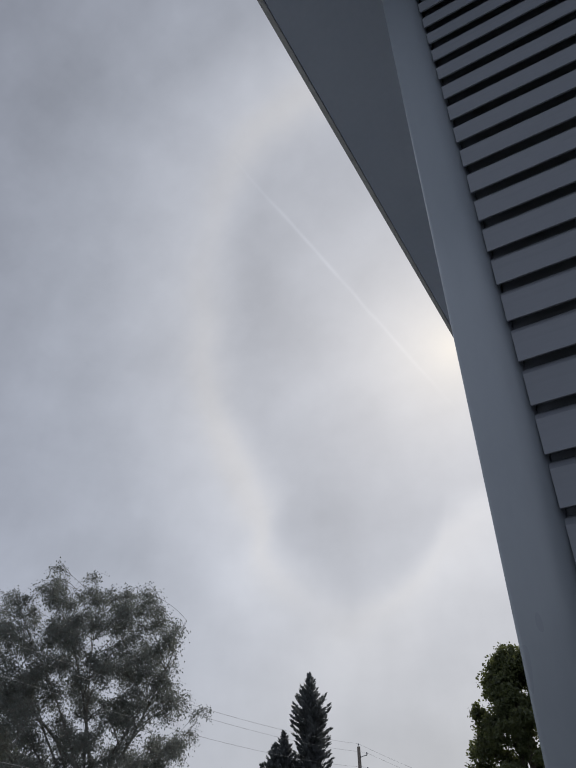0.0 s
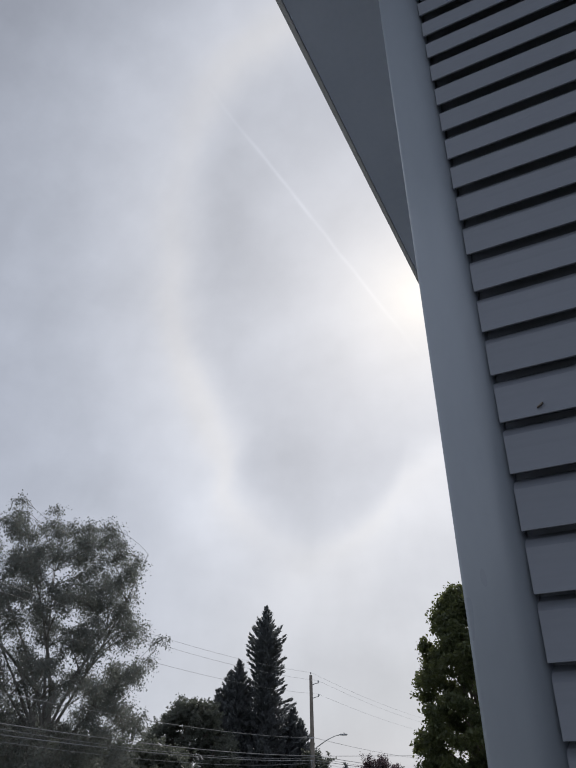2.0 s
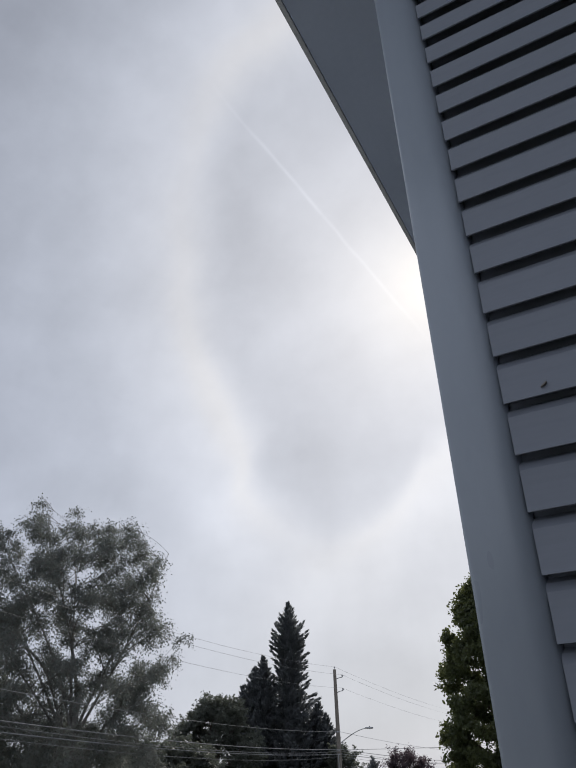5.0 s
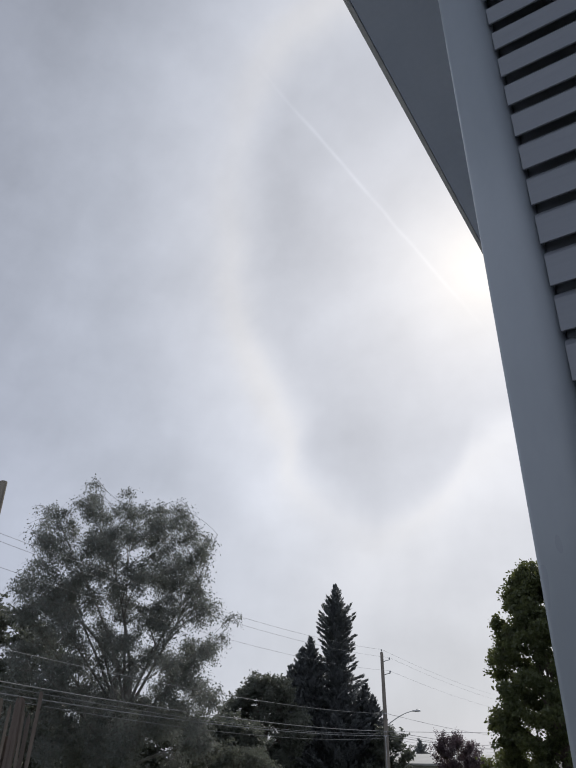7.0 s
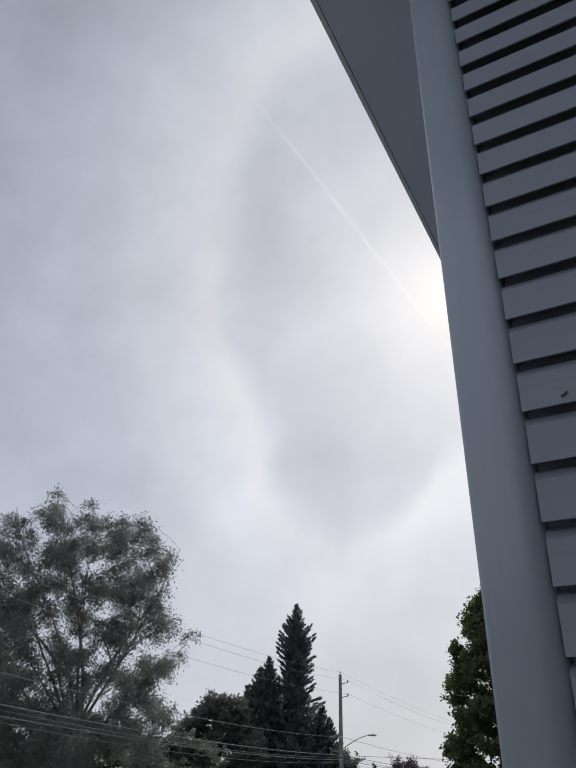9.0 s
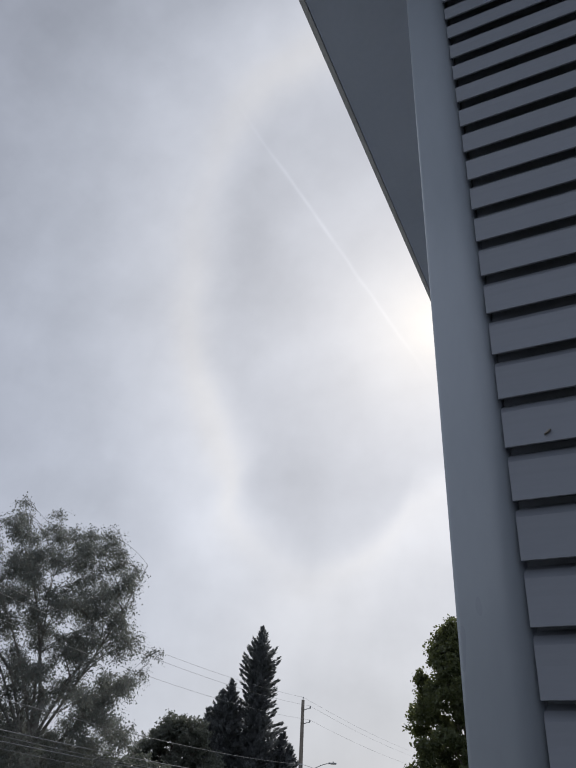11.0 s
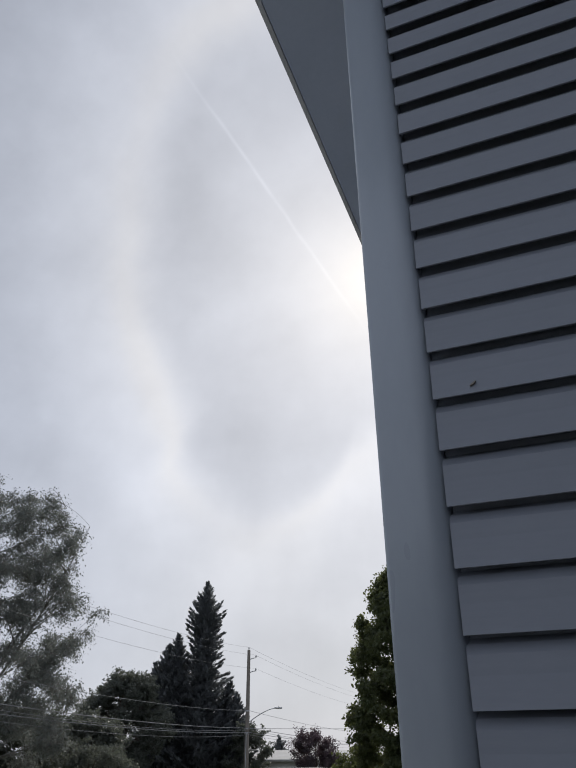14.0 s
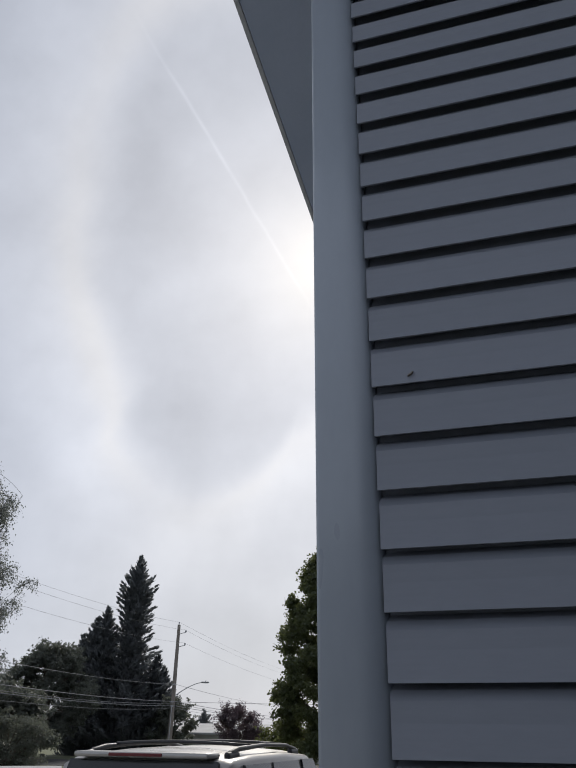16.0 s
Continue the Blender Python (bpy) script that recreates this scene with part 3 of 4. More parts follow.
def conifer(name, base, height, widths, seed, label, lean=(0, 0), density=1.0, spray=0.17):
    """Trunk, whorls of upswept boughs, each with a tapering two-sided spray of needles; widths: crown radius by depth below the tip."""
    rng = np.random.default_rng(seed)
    tree = thing(name, label, "tree", pose(*base))
    tubes_object("trunk", [([(0, 0, -0.1), (lean[0] * 0.4, lean[1] * 0.4, height * 0.5), (lean[0], lean[1], height)], [0.022 * height, 0.013 * height, 0.015])], M_BARK, tree, 10)
    boughs, cen, axes, sides = [], [], [], []
    depth = 0.02
    while depth < height - 0.5:
        full = float(np.interp(depth, [w[0] for w in widths], [w[1] for w in widths]))
        count = int(5 + min(8, 3.2 * full))
        a0 = rng.random() * 6.28
        for k in range(count):
            a = a0 + 6.283 * k / count + rng.normal(0, 0.18)
            length = full * (0.66 + 0.46 * rng.random())
            rise = 0.36 + 0.75 * math.exp(-depth / 2.2) + rng.normal(0, 0.07)
            z = max(0.3, height - depth + rng.normal(0, 0.10) - length * rise * 0.75)
            f = z / height
            c = Vector((lean[0] * f, lean[1] * f, z))
            out = Vector((math.cos(a), math.sin(a), 0))
            us = np.array([0.0, 0.35, 0.7, 1.0])
            seg = np.array([list(c + out * length * u + Vector((0, 0, length * (rise * 0.55 * u + rise * 0.55 * u * u)))) for u in us])
            boughs.append((seg, [0.012 + 0.012 * length, 0.010 + 0.006 * length, 0.008, 0.004]))
            m = int((12 + 24 * length) * density)
            u = rng.random(m) ** 0.7
            pos = np.stack([np.interp(u, us, seg[:, i]) for i in range(3)], 1)
            sgn = rng.choice([-1.0, 1.0], m)
            lat = np.array([-out.y, out.x, 0.0])
            spread = (0.06 + 0.32 * length ** 0.6 * (1.0 - u) ** 0.7) * rng.random(m)
            pos += lat[None] * (sgn * spread)[:, None] + rng.normal(0, 0.03, (m, 3))
            pos[:, 2] += rng.normal(0, 0.05, m) - 0.45 * spread * rng.random(m)
            ax = np.array(out)[None] * 0.8 + lat[None] * (sgn * 0.55 * (1 - u))[:, None] + np.array([[0, 0, 0.25 + 0.45 * rise]]) + rng.normal(0, 0.20, (m, 3))
            ax /= np.linalg.norm(ax, axis=1, keepdims=True)
            sd = np.cross(ax, np.array([[0, 0, 1.0]]) + rng.normal(0, 0.6, (m, 3)))
            sd /= np.linalg.norm(sd, axis=1, keepdims=True)
            size = spray * (0.7 + 0.7 * rng.random((m, 1)))
            cen.append(pos)
            axes.append(ax * size)
            sides.append(sd * size * 0.40)
        # short inner shoots close the crown round the trunk
        m = int((16 + 60 * full) * density)
        a, q = rng.random(m) * 6.283, full * 0.62 * np.sqrt(rng.random(m))
        cen.append(np.stack([lean[0] * (1 - depth / height) + q * np.cos(a), lean[1] * (1 - depth / height) + q * np.sin(a), height - depth - 0.25 - rng.random(m) * 0.5 - q * 0.1], 1))
        ax = np.stack([0.5 * np.cos(a), 0.5 * np.sin(a), 0.5 + 0.4 * rng.random(m)], 1)
        size = spray * 1.5 * min(1.0, 0.35 + full)
        axes.append(ax * size)
        sides.append(np.stack([-np.sin(a), np.cos(a), 0.2 * rng.normal(0, 1, m)], 1) * size * 0.40)
        depth += 0.34 + 0.022 * depth
    tubes_object("bough", boughs, M_BARK, tree, 4)["kind"] = "stuff"
    blades_object("needles", np.concatenate(cen), np.concatenate(axes), np.concatenate(sides), M_NEEDLE, tree, kind="stuff")
    return tree


def round_clumps(seed, count, rx, ry, z0, z1, size, power=0.5, lean=0.0):
    """Clumps spread over an egg-shaped crown, the outer ones at its skin, and a core."""
    rng = np.random.default_rng(seed)
    out = [(lean, 0.0, z1 - size * 0.9, size * 0.8)]
    for k in range(count):
        f = (k + 0.5) / count
        a = k * 2.399963 + rng.normal(0, 0.25)
        r = size * (0.7 + 0.6 * rng.random())
        h = z0 + (z1 - z0 - size) * (0.03 + 0.95 * f)
        w = math.sin(math.pi * (0.24 + 0.71 * f)) ** power * (0.80 + 0.28 * rng.random()) * (1.0 if k % 4 else 0.5)
        out.append((lean * f + (rx - r * 0.6) * w * math.cos(a), (ry - r * 0.6) * w * math.sin(a), h, r))
    return out


def facing(base, spots):
    """Clumps given as (sideways, away, up, radius) as seen from the driveway, turned into the tree's own axes."""
    away = Vector((base[0] - 0.24, base[1] + 1.07, 0)).normalized()
    right = Vector((away.y, -away.x, 0))
    return [(*(right * s + away * a + Vector((0, 0, h))), r) for s, a, h, r in spots]


def birch_clumps(seed):
    """Loose clumps kept apart inside an uneven crown, with peaks on top and boughs hanging out over the street."""
    rng = np.random.default_rng(seed)
    up = [1.5, 4.4, 5.5, 7.2, 8.6, 9.7, 10.6, 12.0, 13.0, 13.8, 14.4]
    left = [-5.8, -6.3, -6.3, -6.4, -6.4, -6.4, -6.2, -5.7, -5.3, -4.6, -3.9]
    right = [4.6, 4.8, 4.1, 4.9, 4.8, 3.4, 3.9, 3.5, 3.1, 1.9, 0.2]
    spots = [(-3.15, 0.0, 15.05, 0.45), (-3.05, 0.3, 14.3, 0.5), (-3.1, -0.2, 13.5, 0.6), (-1.21, 0.0, 14.75, 0.4), (-1.2, -0.3, 13.9, 0.5), (0.9, 0.0, 13.2, 0.5), (1.05, 0.2, 13.75, 0.5), (-5.25, 0.0, 13.5, 0.5),
             (-5.3, 0.4, 12.7, 0.55), (2.3, -0.2, 13.1, 0.5), (3.3, 0.0, 12.3, 0.4), (5.15, 0.0, 8.5, 0.32), (4.85, 0.4, 7.5, 0.45), (3.1, 0.2, 11.4, 0.6), (3.5, -0.3, 10.6, 0.45), (4.4, 0.2, 4.6, 0.6)]
    tries = 0
    while len(spots) < 350 and tries < 20000:
        tries += 1
        h = 1.5 + 12.3 * rng.random()
        l, r = np.interp(h, up, left), np.interp(h, up, right)
        size = (0.50 + 0.38 * rng.random()) * (1.0 if h < 11.5 else 0.85)
        s = l + size * 0.8 + (r - l - 1.6 * size) * rng.random()
        rim = 1 - ((s - (l + r) / 2) / ((r - l) / 2)) ** 2
        a = (rng.random() * 2 - 1) * 4.4 * math.sqrt(max(rim, 0.02)) * (1.0 if h < 12 else 0.6)
        if min((s - q[0]) ** 2 + 0.6 * (a - q[1]) ** 2 + (h - q[2]) ** 2 for q in spots) > (0.78 * size) ** 2:
            spots.append((s, a, h, size))
    return spots


# large weeping birch
BIRCH = (-24.9, 24.2, 0.0)
leafy_tree("birch_tree", BIRCH, facing(BIRCH, birch_clumps(11)), 0.26, M_BIRCH_BARK, M_BIRCH_LEAF, 0.052, 11, 8, 6, 0.72, 11, "large grey-green birch tree with drooping twigs and airy crown",
           fork=(0.08, 0.40), twig_len=0.50, loose=0.13, mains=22, bare=[c[:3] for c in facing(BIRCH, [(3.9, 0.0, 12.7, 0)])])

leafy_tree("broadleaf_tree", (-33.6, 47.6, 0.0), round_clumps(5, 110, 4.3, 4.4, 0.8, 8.4, 0.85, 0.6, 1.2), 0.28, M_BARK, M_OAK_LEAF, 0.080, 15, 6, 9, 0.2, 12, "dark green broadleaf tree beside the tall fir", twig_tubes=False)
leafy_tree("broadleaf_tree", (-37.5, 25.2, 0.0), round_clumps(6, 60, 5.8, 4.8, 0.8, 11.0, 1.1, 0.55), 0.30, M_BARK, M_OAK_LEAF, 0.09, 12, 6, 8, 0.2, 13, "dark broadleaf tree standing behind the birch", twig_tubes=False)
leafy_tree("maple_tree", (-6.45, 30.2, 0.0), round_clumps(9, 180, 2.75, 2.5, 0.6, 10.1, 0.44, 0.78), 0.20, M_BARK, M_MAPLE_LEAF, 0.068, 26, 6, 11, 0.3, 14, "narrow dense green maple tree close to the house", twig_len=0.30, twig_tubes=False, loose=0.08)
leafy_tree("plum_tree", (-19.7, 55.4, 0.0), round_clumps(7, 34, 2.3, 2.1, 0.5, 4.0, 0.55, 0.45), 0.12, M_BARK, M_PLUM_LEAF, 0.055, 18, 7, 9, -0.4, 15, "small dark purple plum tree across the street", twig_len=0.35, twig_tubes=False)
leafy_tree("hedge_bush", (-13.5, 47.4, 0.0), round_clumps(8, 22, 2.4, 1.5, 0.4, 2.8, 0.55, 0.4), 0.06, M_BARK, M_HEDGE_LEAF, 0.07, 16, 6, 8, 0.1, 16, "yellow-green garden bush behind the driveway", "bush", twig_len=0.3, twig_tubes=False)
leafy_tree("hedge_bush", (-26.3, 57.2, 0.0), round_clumps(10, 26, 2.3, 2.0, 0.4, 5.0, 0.7, 0.5), 0.08, M_BARK, M_OAK_LEAF, 0.085, 14, 6, 8, 0.1, 17, "dark green bush at the foot of the fir", "bush", twig_tubes=False)
for k, (hx, hy, hz, hw) in enumerate(((-37.5, 29.0, 5.6, 3.6), (-35.6, 33.5, 5.2, 3.4), (-33.0, 37.4, 5.6, 3.4), (-29.6, 39.6, 4.8, 3.0), (-38.0, 37.0, 6.8, 3.6))):
    leafy_tree("hedge_bush", (hx, hy, 0.0), round_clumps(30 + k, 34, hw, hw * 0.8, 0.4, hz, 0.9, 0.4), 0.12, M_BARK, M_OAK_LEAF, 0.09, 14, 6, 8, 0.1, 20 + k, "tall dark green bush in a row behind the birch", "bush", twig_tubes=False)
leafy_tree("hedge_bush", (-20.8, 27.6, 0.0), round_clumps(18, 34, 2.6, 2.2, 0.4, 3.0, 0.6, 0.45), 0.08, M_BARK, M_OAK_LEAF, 0.05, 18, 7, 9, 0.4, 18, "dark green shrub under the birch tree", "bush", twig_tubes=False)

conifer("fir_tree", (-31.4, 58.0, 0.0), 17.1, [(0, 0.12), (0.9, 0.60), (1.9, 1.30), (3.0, 1.85), (4.3, 1.90), (6.2, 1.60), (8.0, 2.0), (9.2, 2.7), (10.4, 3.2), (12.5, 3.8), (17, 4.4)], 3, "tall dark fir tree with ragged boughs", (-0.15, 0.0), 1.2)
side_fir = [(0, 0.14), (0.8, 0.60), (2.0, 1.25), (4.5, 2.0), (12, 3.0)]
for fx, fy, fh, lean, seed, text in ((-33.6, 56.8, 12.1, (-0.1, 0.0), 7, "dark fir tree grown against a taller one"), (-34.3, 56.4, 11.1, (-0.1, 0.0), 12, "dark fir tree pressed between two others"),
                                     (-34.9, 56.1, 9.5, (-0.5, -0.25), 9, "small leaning dark fir tree beside taller ones"), (-29.4, 59.0, 8.1, (0.2, 0.1), 8, "low dark fir tree beside the tall fir"),
                                     (-28.9, 59.3, 7.0, (0.3, 0.1), 13, "lowest dark fir tree of the group")):
    conifer("fir_tree", (fx, fy, 0.0), fh, side_fir, seed, text, lean, 1.2)
conifer("fir_tree", (-30.0, 73.2, 0.0), 3.9, [(0, 0.08), (1.0, 0.85), (3.5, 1.6)], 4, "small far fir tree behind the rooftops")
conifer("fir_tree", (-27.4, 12.2, 0.0), 8.6, [(0, 0.1), (2.0, 1.2), (8.6, 2.9)], 6, "dark dense fir tree beside the birch", density=1.3)


# ---- far houses ----
def far_house(base, turn, size, eave, rise, roof_mat, label, windows=True):
    w, d = size
    h = thing("house", label, "house", pose(*base, 0, 0, turn), "houses across the street")
    part("wall", box((-w / 2, -d / 2, 0), (w / 2, d / 2, eave)), M_PLASTER, h)
    e = 0.45
    t = 0.16
    prof = [(-d / 2 - e, eave - 0.1), (0, eave + rise), (d / 2 + e, eave - 0.1), (d / 2 + e, eave - 0.1 + t), (0, eave + rise + t), (-d / 2 - e, eave - 0.1 + t)]
    part("roof", prism(prof, -w / 2 - e, w / 2 + e, "x"), roof_mat, h)
    for gx in (-w / 2 + 0.001, w / 2 - 0.1):
        part("gable", prism([(-d / 2, eave), (d / 2, eave), (0, eave + rise)], gx, gx + 0.099, "x"), M_PLASTER, h)
    for wx in (-w * 0.3, w * 0.05, w * 0.33) if windows else ():
        win = part("window", box((wx - 0.65, -d / 2 - 0.05, 0.95), (wx + 0.65, -d / 2 - 0.004, 2.1), 0.01), M_LENS, h)
        part("pane", box((wx - 0.57, -d / 2 - 0.07, 1.03), (wx + 0.57, -d / 2 - 0.052, 2.02)), M_WINDOW, win)
    return h


far_house((-27.0, 67.5, 0.0), 8, (13.0, 8.0), 1.75, 0.7, M_PALE_ROOF, "low far house with a pale weathered roof", False)
far_house((-10.0, 53.5, 0.0), -6, (11.0, 7.0), 1.35, 0.5, M_ROOF, "low far house with a dark shingle roof", False)
far_house((-16.8, 22.3, 0.0), 35, (3.0, 2.4), 0.42, 0.16, M_PALE_ROOF, "low shed with a pale roof under the trees", False)


# ---- fence at the driveway's far side ----
def paling_fence(start, along, count):
    f = thing("paling_fence", "weathered brown split-cedar fence with ragged pale tops", "fence", pose(*start))
    rng = random.Random(4)
    along = Vector(along).normalized()
    across = Vector((-along.y, along.x, 0))
    turn = Matrix.Rotation(math.atan2(along.y, along.x), 4, "Z")
    step = 0.025
    length = count * step
    for z in (0.45, 1.75):
        rail = box((0, -0.05, z - 0.045), (length, -0.012, z + 0.045), 0.004)
        bmesh.ops.transform(rail, matrix=turn, verts=rail.verts[:])
        part("rail", rail, M_FENCE, f)
    for px in (0.12, length * 0.5, length - 0.1):
        post = box((px, -0.142, -0.1), (px + 0.09, -0.052, 2.05), 0.006)
        bmesh.ops.transform(post, matrix=turn, verts=post.verts[:])
        part("post", post, M_FENCE, f)
    for k in range(count):
        h = 2.32 + rng.uniform(-0.16, 0.10)
        w = rng.uniform(0.022, 0.034)
        bm = prism([(-w / 2, 0.02), (w / 2, 0.02), (w / 2 * 0.9, h - rng.uniform(0.0, 0.07)), (w * rng.uniform(-0.2, 0.2), h), (-w / 2 * 0.9, h - rng.uniform(0.0, 0.07))], -0.010, 0.010, "y")
        m = turn @ Matrix.Translation((0.03 + k * step, 0.012 * (k % 2) + rng.uniform(0.0, 0.008), 0)) @ Matrix.Rotation(rng.uniform(-0.035, 0.035), 4, "Y")
        bmesh.ops.transform(bm, matrix=m, verts=bm.verts[:])
        part("paling", bm, M_FENCE, f)
    return f


paling_fence((-4.47, 2.72, 0.0), (-0.62, -0.78, 0), 86)


# ---- the parked sport utility vehicle ----
def suv(m):
    """Local axes: x across (right positive), y forward from the rear bumper, z up."""
    car = thing("parked_suv", "silver sport utility vehicle with black roof rails, parked on the driveway", "car", m)

    def loft(sections):
        bm = bmesh.new()
        rings = [[bm.verts.new(p) for p in s] for s in sections]
        k = len(rings[0])
        for a, b in zip(rings, rings[1:]):
            for i in range(k):
                bm.faces.new((a[i], a[(i + 1) % k], b[(i + 1) % k], b[i]))
        bm.faces.new(rings[0])
        bm.faces.new(rings[-1][::-1])
        bmesh.ops.recalc_face_normals(bm, faces=bm.faces[:])
        return bm

    def ring(y, half, z0, z1, r=0.12):
        pts = []
        for cx, cz, a0 in ((half - r, z0 + r, -90), (half - r, z1 - r, 0), (-half + r, z1 - r, 90), (-half + r, z0 + r, 180)):
            for s in range(4):
                a = radians(a0 + 30 * s)
                pts.append((cx + r * math.cos(a), y, cz + r * math.sin(a)))
        return pts

    low = [ring(0.0, 0.80, 0.42, 0.92), ring(0.07, 0.88, 0.34, 1.02), ring(0.5, 0.925, 0.30, 1.05), ring(2.2, 0.935, 0.28, 1.04), ring(3.5, 0.925, 0.28, 1.02),
           ring(4.2, 0.90, 0.30, 0.98), ring(4.55, 0.82, 0.36, 0.86), ring(4.68, 0.72, 0.42, 0.74)]
    part("body", loft(low), M_CAR, car, smooth=True)

    def hoop(y, wb, wt, zb, zt, r=0.07):
        pts = [(-wb, y, zb), (wb, y, zb)]
        for s in range(5):
            a = radians(22.5 * s)
            pts.append((wt - r + r * math.cos(a), y, zt - 0.05 - r * 0.6 + r * 0.6 * math.sin(a)))
        for s in range(1, 6):
            x = (wt - r) * (1 - s / 3)
            pts.append((x, y, zt - 0.05 * (abs(x) / wt) ** 2))
        for s in range(5):
            a = radians(90 + 22.5 * s)
            pts.append((-wt + r + r * math.cos(a), y, zt - 0.05 - r * 0.6 + r * 0.6 * math.sin(a)))
        return pts

    top = [hoop(0.10, 0.86, 0.80, 0.98, 1.10), hoop(0.34, 0.86, 0.725, 0.98, 1.715), hoop(0.46, 0.86, 0.72, 0.98, 1.748), hoop(0.9, 0.865, 0.725, 0.98, 1.767), hoop(1.7, 0.865, 0.73, 0.98, 1.77),
           hoop(2.45, 0.86, 0.72, 0.98, 1.74), hoop(2.75, 0.86, 0.70, 0.98, 1.66), hoop(3.45, 0.85, 0.80, 0.97, 1.07)]
    part("cabin", loft(top), M_CAR, car, smooth=True)
    # rear spoiler with the high brake lamp, rear glass
    part("spoiler", box((-0.58, 0.235, 1.700), (0.58, 0.48, 1.740), 0.018, 3), M_CAR, car, smooth=True)
    part("brake_light", box((-0.26, 0.224, 1.709), (0.20, 0.250, 1.733), 0.006), M_RED, car, "dark red high brake light")
    bm = bmesh.new()
    outer = [(-0.70, 0.13, 1.13), (0.70, 0.13, 1.13), (0.64, 0.315, 1.685), (-0.64, 0.315, 1.685)]
    a = [bm.verts.new((x, y - 0.018, z)) for x, y, z in outer]
    b = [bm.verts.new((x, y + 0.03, z - 0.02)) for x, y, z in outer]
    bm.faces.new(a)
    bm.faces.new(b[::-1])
    for i in range(4):
        bm.faces.new((a[i], b[i], b[(i + 1) % 4], a[(i + 1) % 4]))
    bmesh.ops.recalc_face_normals(bm, faces=bm.faces[:])
    part("rear_window", bm, M_CARGLASS, car, "dark tinted rear window")
    for s in (-1, 1):
        for y0, y1, t0, t1 in ((0.52, 1.18, 0.60, 1.20), (1.27, 2.05, 1.27, 2.02), (2.14, 3.02, 2.14, 2.52)):
            bm = bmesh.new()
            q = [(0.874, y0, 1.06), (0.874, y1, 1.06), (0.742, t1, 1.655), (0.742, t0, 1.655)]
            a = [bm.verts.new((s * (x + 0.004), y, z)) for x, y, z in q]
            b = [bm.verts.new((s * (x - 0.03), y, z)) for x, y, z in q]
            bm.faces.new(a)
            bm.faces.new(b[::-1])
            for i in range(4):
                bm.faces.new((a[i], b[i], b[(i + 1) % 4], a[(i + 1) % 4]))
            bmesh.ops.recalc_face_normals(bm, faces=bm.faces[:])
            part("side_window", bm, M_CARGLASS, car, "dark tinted side window")
        pts = [(s * 0.62, y, z) for y, z in ((0.50, 1.685), (0.58, 1.735), (0.75, 1.762), (1.4, 1.785), (2.0, 1.775), (2.28, 1.74), (2.36, 1.69))]
        part("roof_rail", rod_bm(pts, [0.020, 0.024, 0.020, 0.016, 0.016, 0.020, 0.020], 8), M_PLASTIC, car, "black roof rail", smooth=True)
        for y in (0.62, 2.24):
            part("rail_foot", box((s * 0.62 - 0.026, y - 0.12, 1.66), (s * 0.62 + 0.026, y + 0.12, 1.745), 0.02, 2), M_PLASTIC, car)
        lamp = box((s * 0.80 - 0.09, 0.02, 0.80), (s * 0.80 + 0.09, 0.16, 1.28), 0.03, 2)
        part("tail_light", lamp, M_RED, car, "red tail light")
        part("mirror", box((s * 1.0 - 0.10, 2.92, 1.06), (s * 1.0 + 0.10, 3.05, 1.24), 0.035, 2), M_PLASTIC, car)
        for y in (0.88, 3.72):
            wheel = part("wheel", rod_bm([(s * 0.70, y, 0.345), (s * 0.72, y, 0.345), (s * 0.90, y, 0.345), (s * 0.935, y, 0.345)], [0.30, 0.345, 0.345, 0.30], 28), M_TYRE, car)
            part("rim", rod_bm([(s * 0.90, y, 0.345), (s * 0.945, y, 0.345)], [0.22, 0.20], 18), M_STEEL, wheel)
    for y in (0.95, 1.85):
        pts = [(x, y, 1.785 + 0.02 * (1 - (x / 0.62) ** 2)) for x in (-0.62, -0.4, -0.2, 0, 0.2, 0.4, 0.62)]
        part("cross_bar", rod_bm(pts, [0.014] * 7, 8), M_PLASTIC, car, "black roof cross bar", smooth=True)
    part("bumper", box((-0.86, -0.08, 0.42), (0.86, 0.12, 0.68), 0.05, 3), M_PLASTIC, car, smooth=True)
    part("plate", box((-0.16, -0.012, 0.74), (0.16, 0.02, 0.90), 0.004), M_LENS, car, "plain blank number plate")
    part("wiper", rod_bm([(0.0, 0.10, 1.10), (0.02, 0.125, 1.14), (0.34, 0.14, 1.19)], [0.012, 0.012, 0.008], 6), M_PLASTIC, car)
    return car


suv(pose(-2.42, 3.95, 0.02, 0, 0, -2))

# ---- siding boards, one to a course ----
# lip in front, hollow behind it, face leaning in towards a groove under the next board
board_outline = [(-0.0040, 0.0), (0.0030, 0.0440), (0.0046, 0.0540), (0.0066, 0.0620), (0.0092, 0.0690), (0.0122, 0.0750), (0.0156, 0.0805), (0.0194, 0.0855), (0.0236, 0.0900),
                 (0.0282, 0.0945), (0.0340, 0.0990), (0.0340, EXPOSE + 0.0120), (0.0305, EXPOSE + 0.0120), (0.0300, 0.1020), (0.0160, 0.0915), (0.0060, 0.0760), (0.0000, 0.0080), (0.0000, 0.0)]
board_mesh = None
lay = random.Random(8)
LAP0 = 2.2755 - round((2.2755 - SILL) / EXPOSE) * EXPOSE
count = int((SOFFIT_Z - LAP0 - 0.012) / EXPOSE)
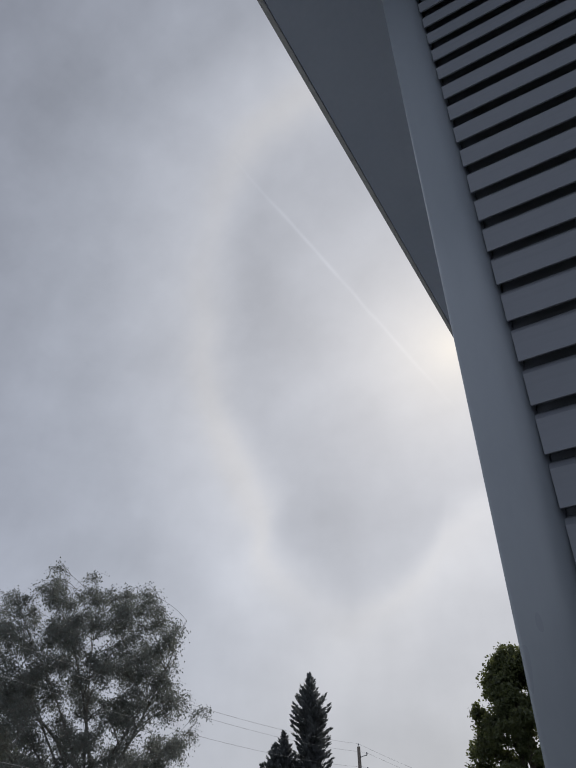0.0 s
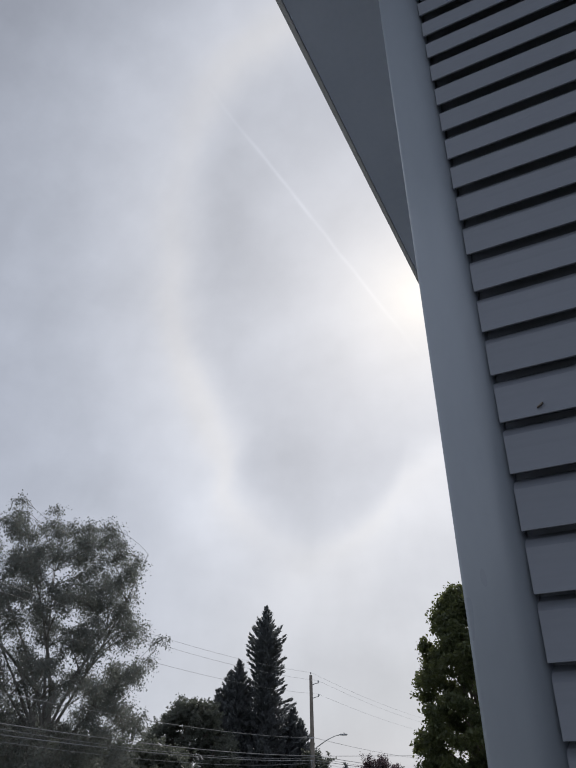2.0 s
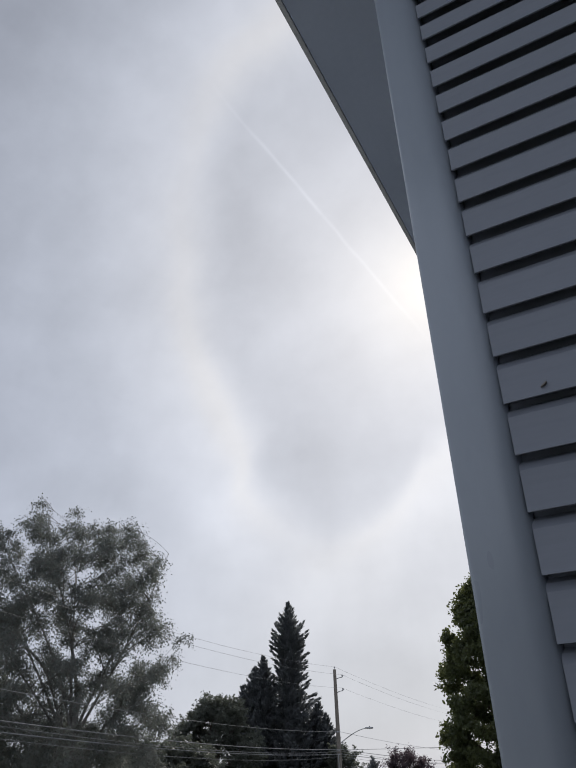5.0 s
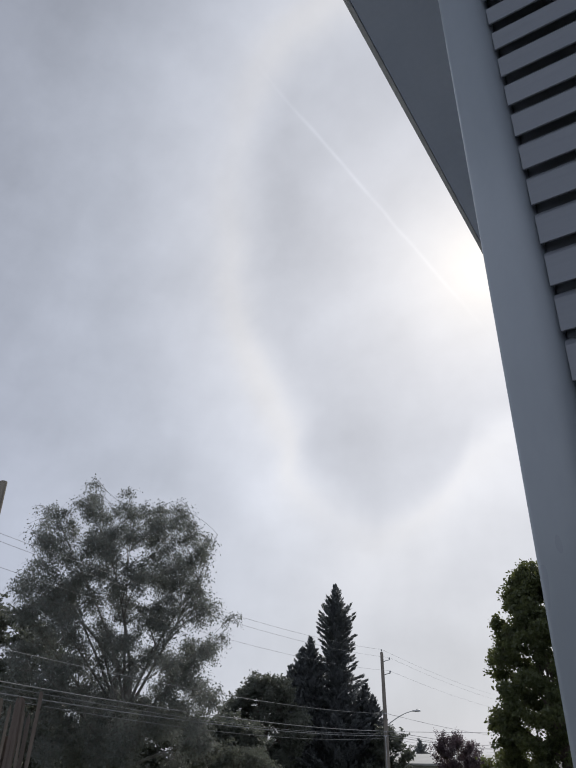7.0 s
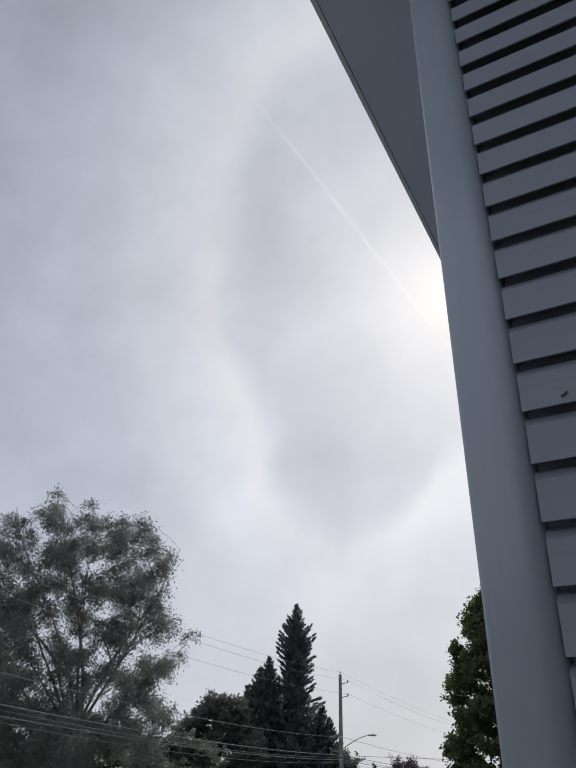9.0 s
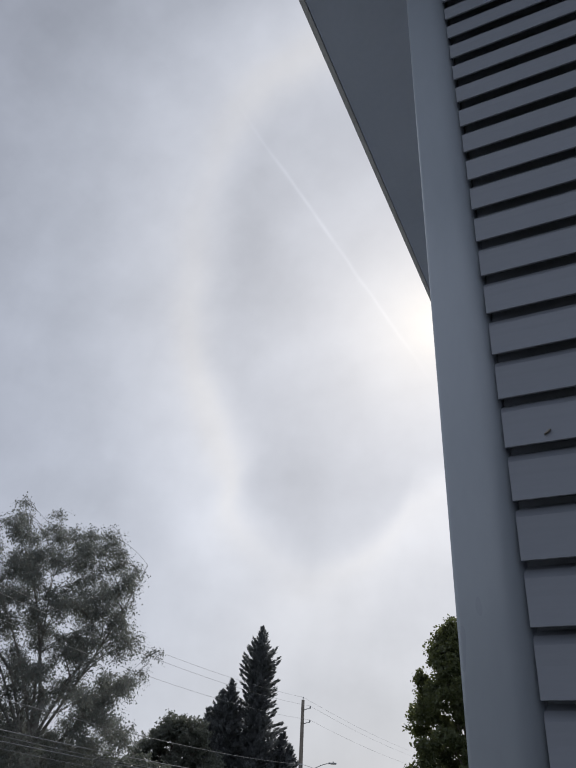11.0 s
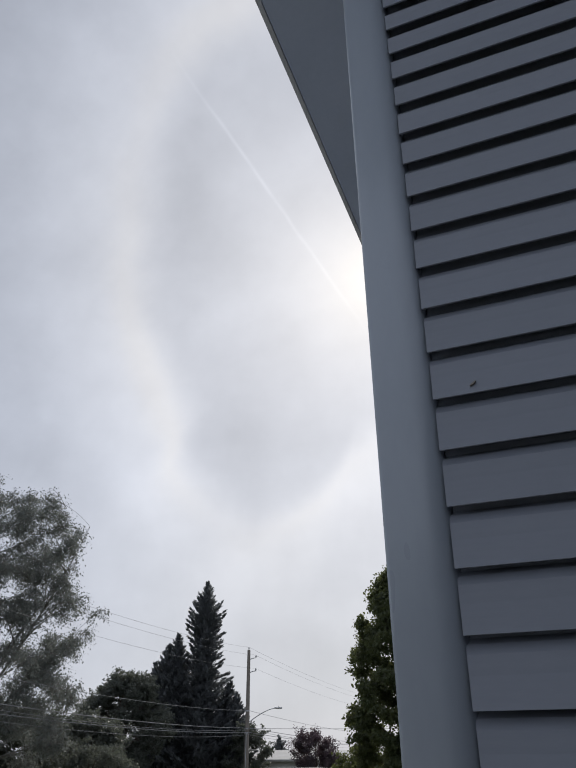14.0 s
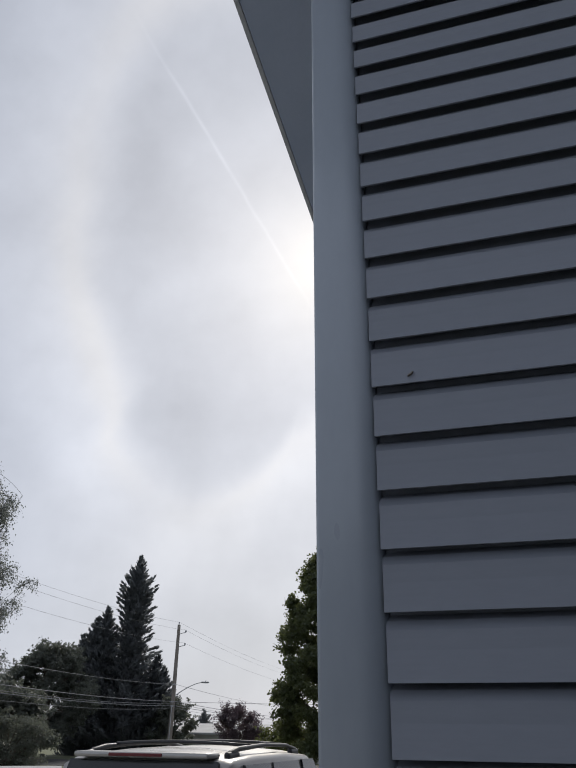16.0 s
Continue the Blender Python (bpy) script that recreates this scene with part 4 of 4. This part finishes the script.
for k in range(count):
    if board_mesh is None:
        first = part("siding_board", prism(board_outline, W - 0.004, LONG - 0.02, "x"), M_SIDING, wall_front)
        board_mesh = first.data
        ob = first
    else:
        ob = new("siding_board", board_mesh)
        ob.parent = wall_front
    ob.location = (0, 0.004, LAP0 + k * EXPOSE + lay.uniform(-0.0007, 0.0007))
    ob.rotation_euler = (0, lay.uniform(-0.0006, 0.0006), 0)
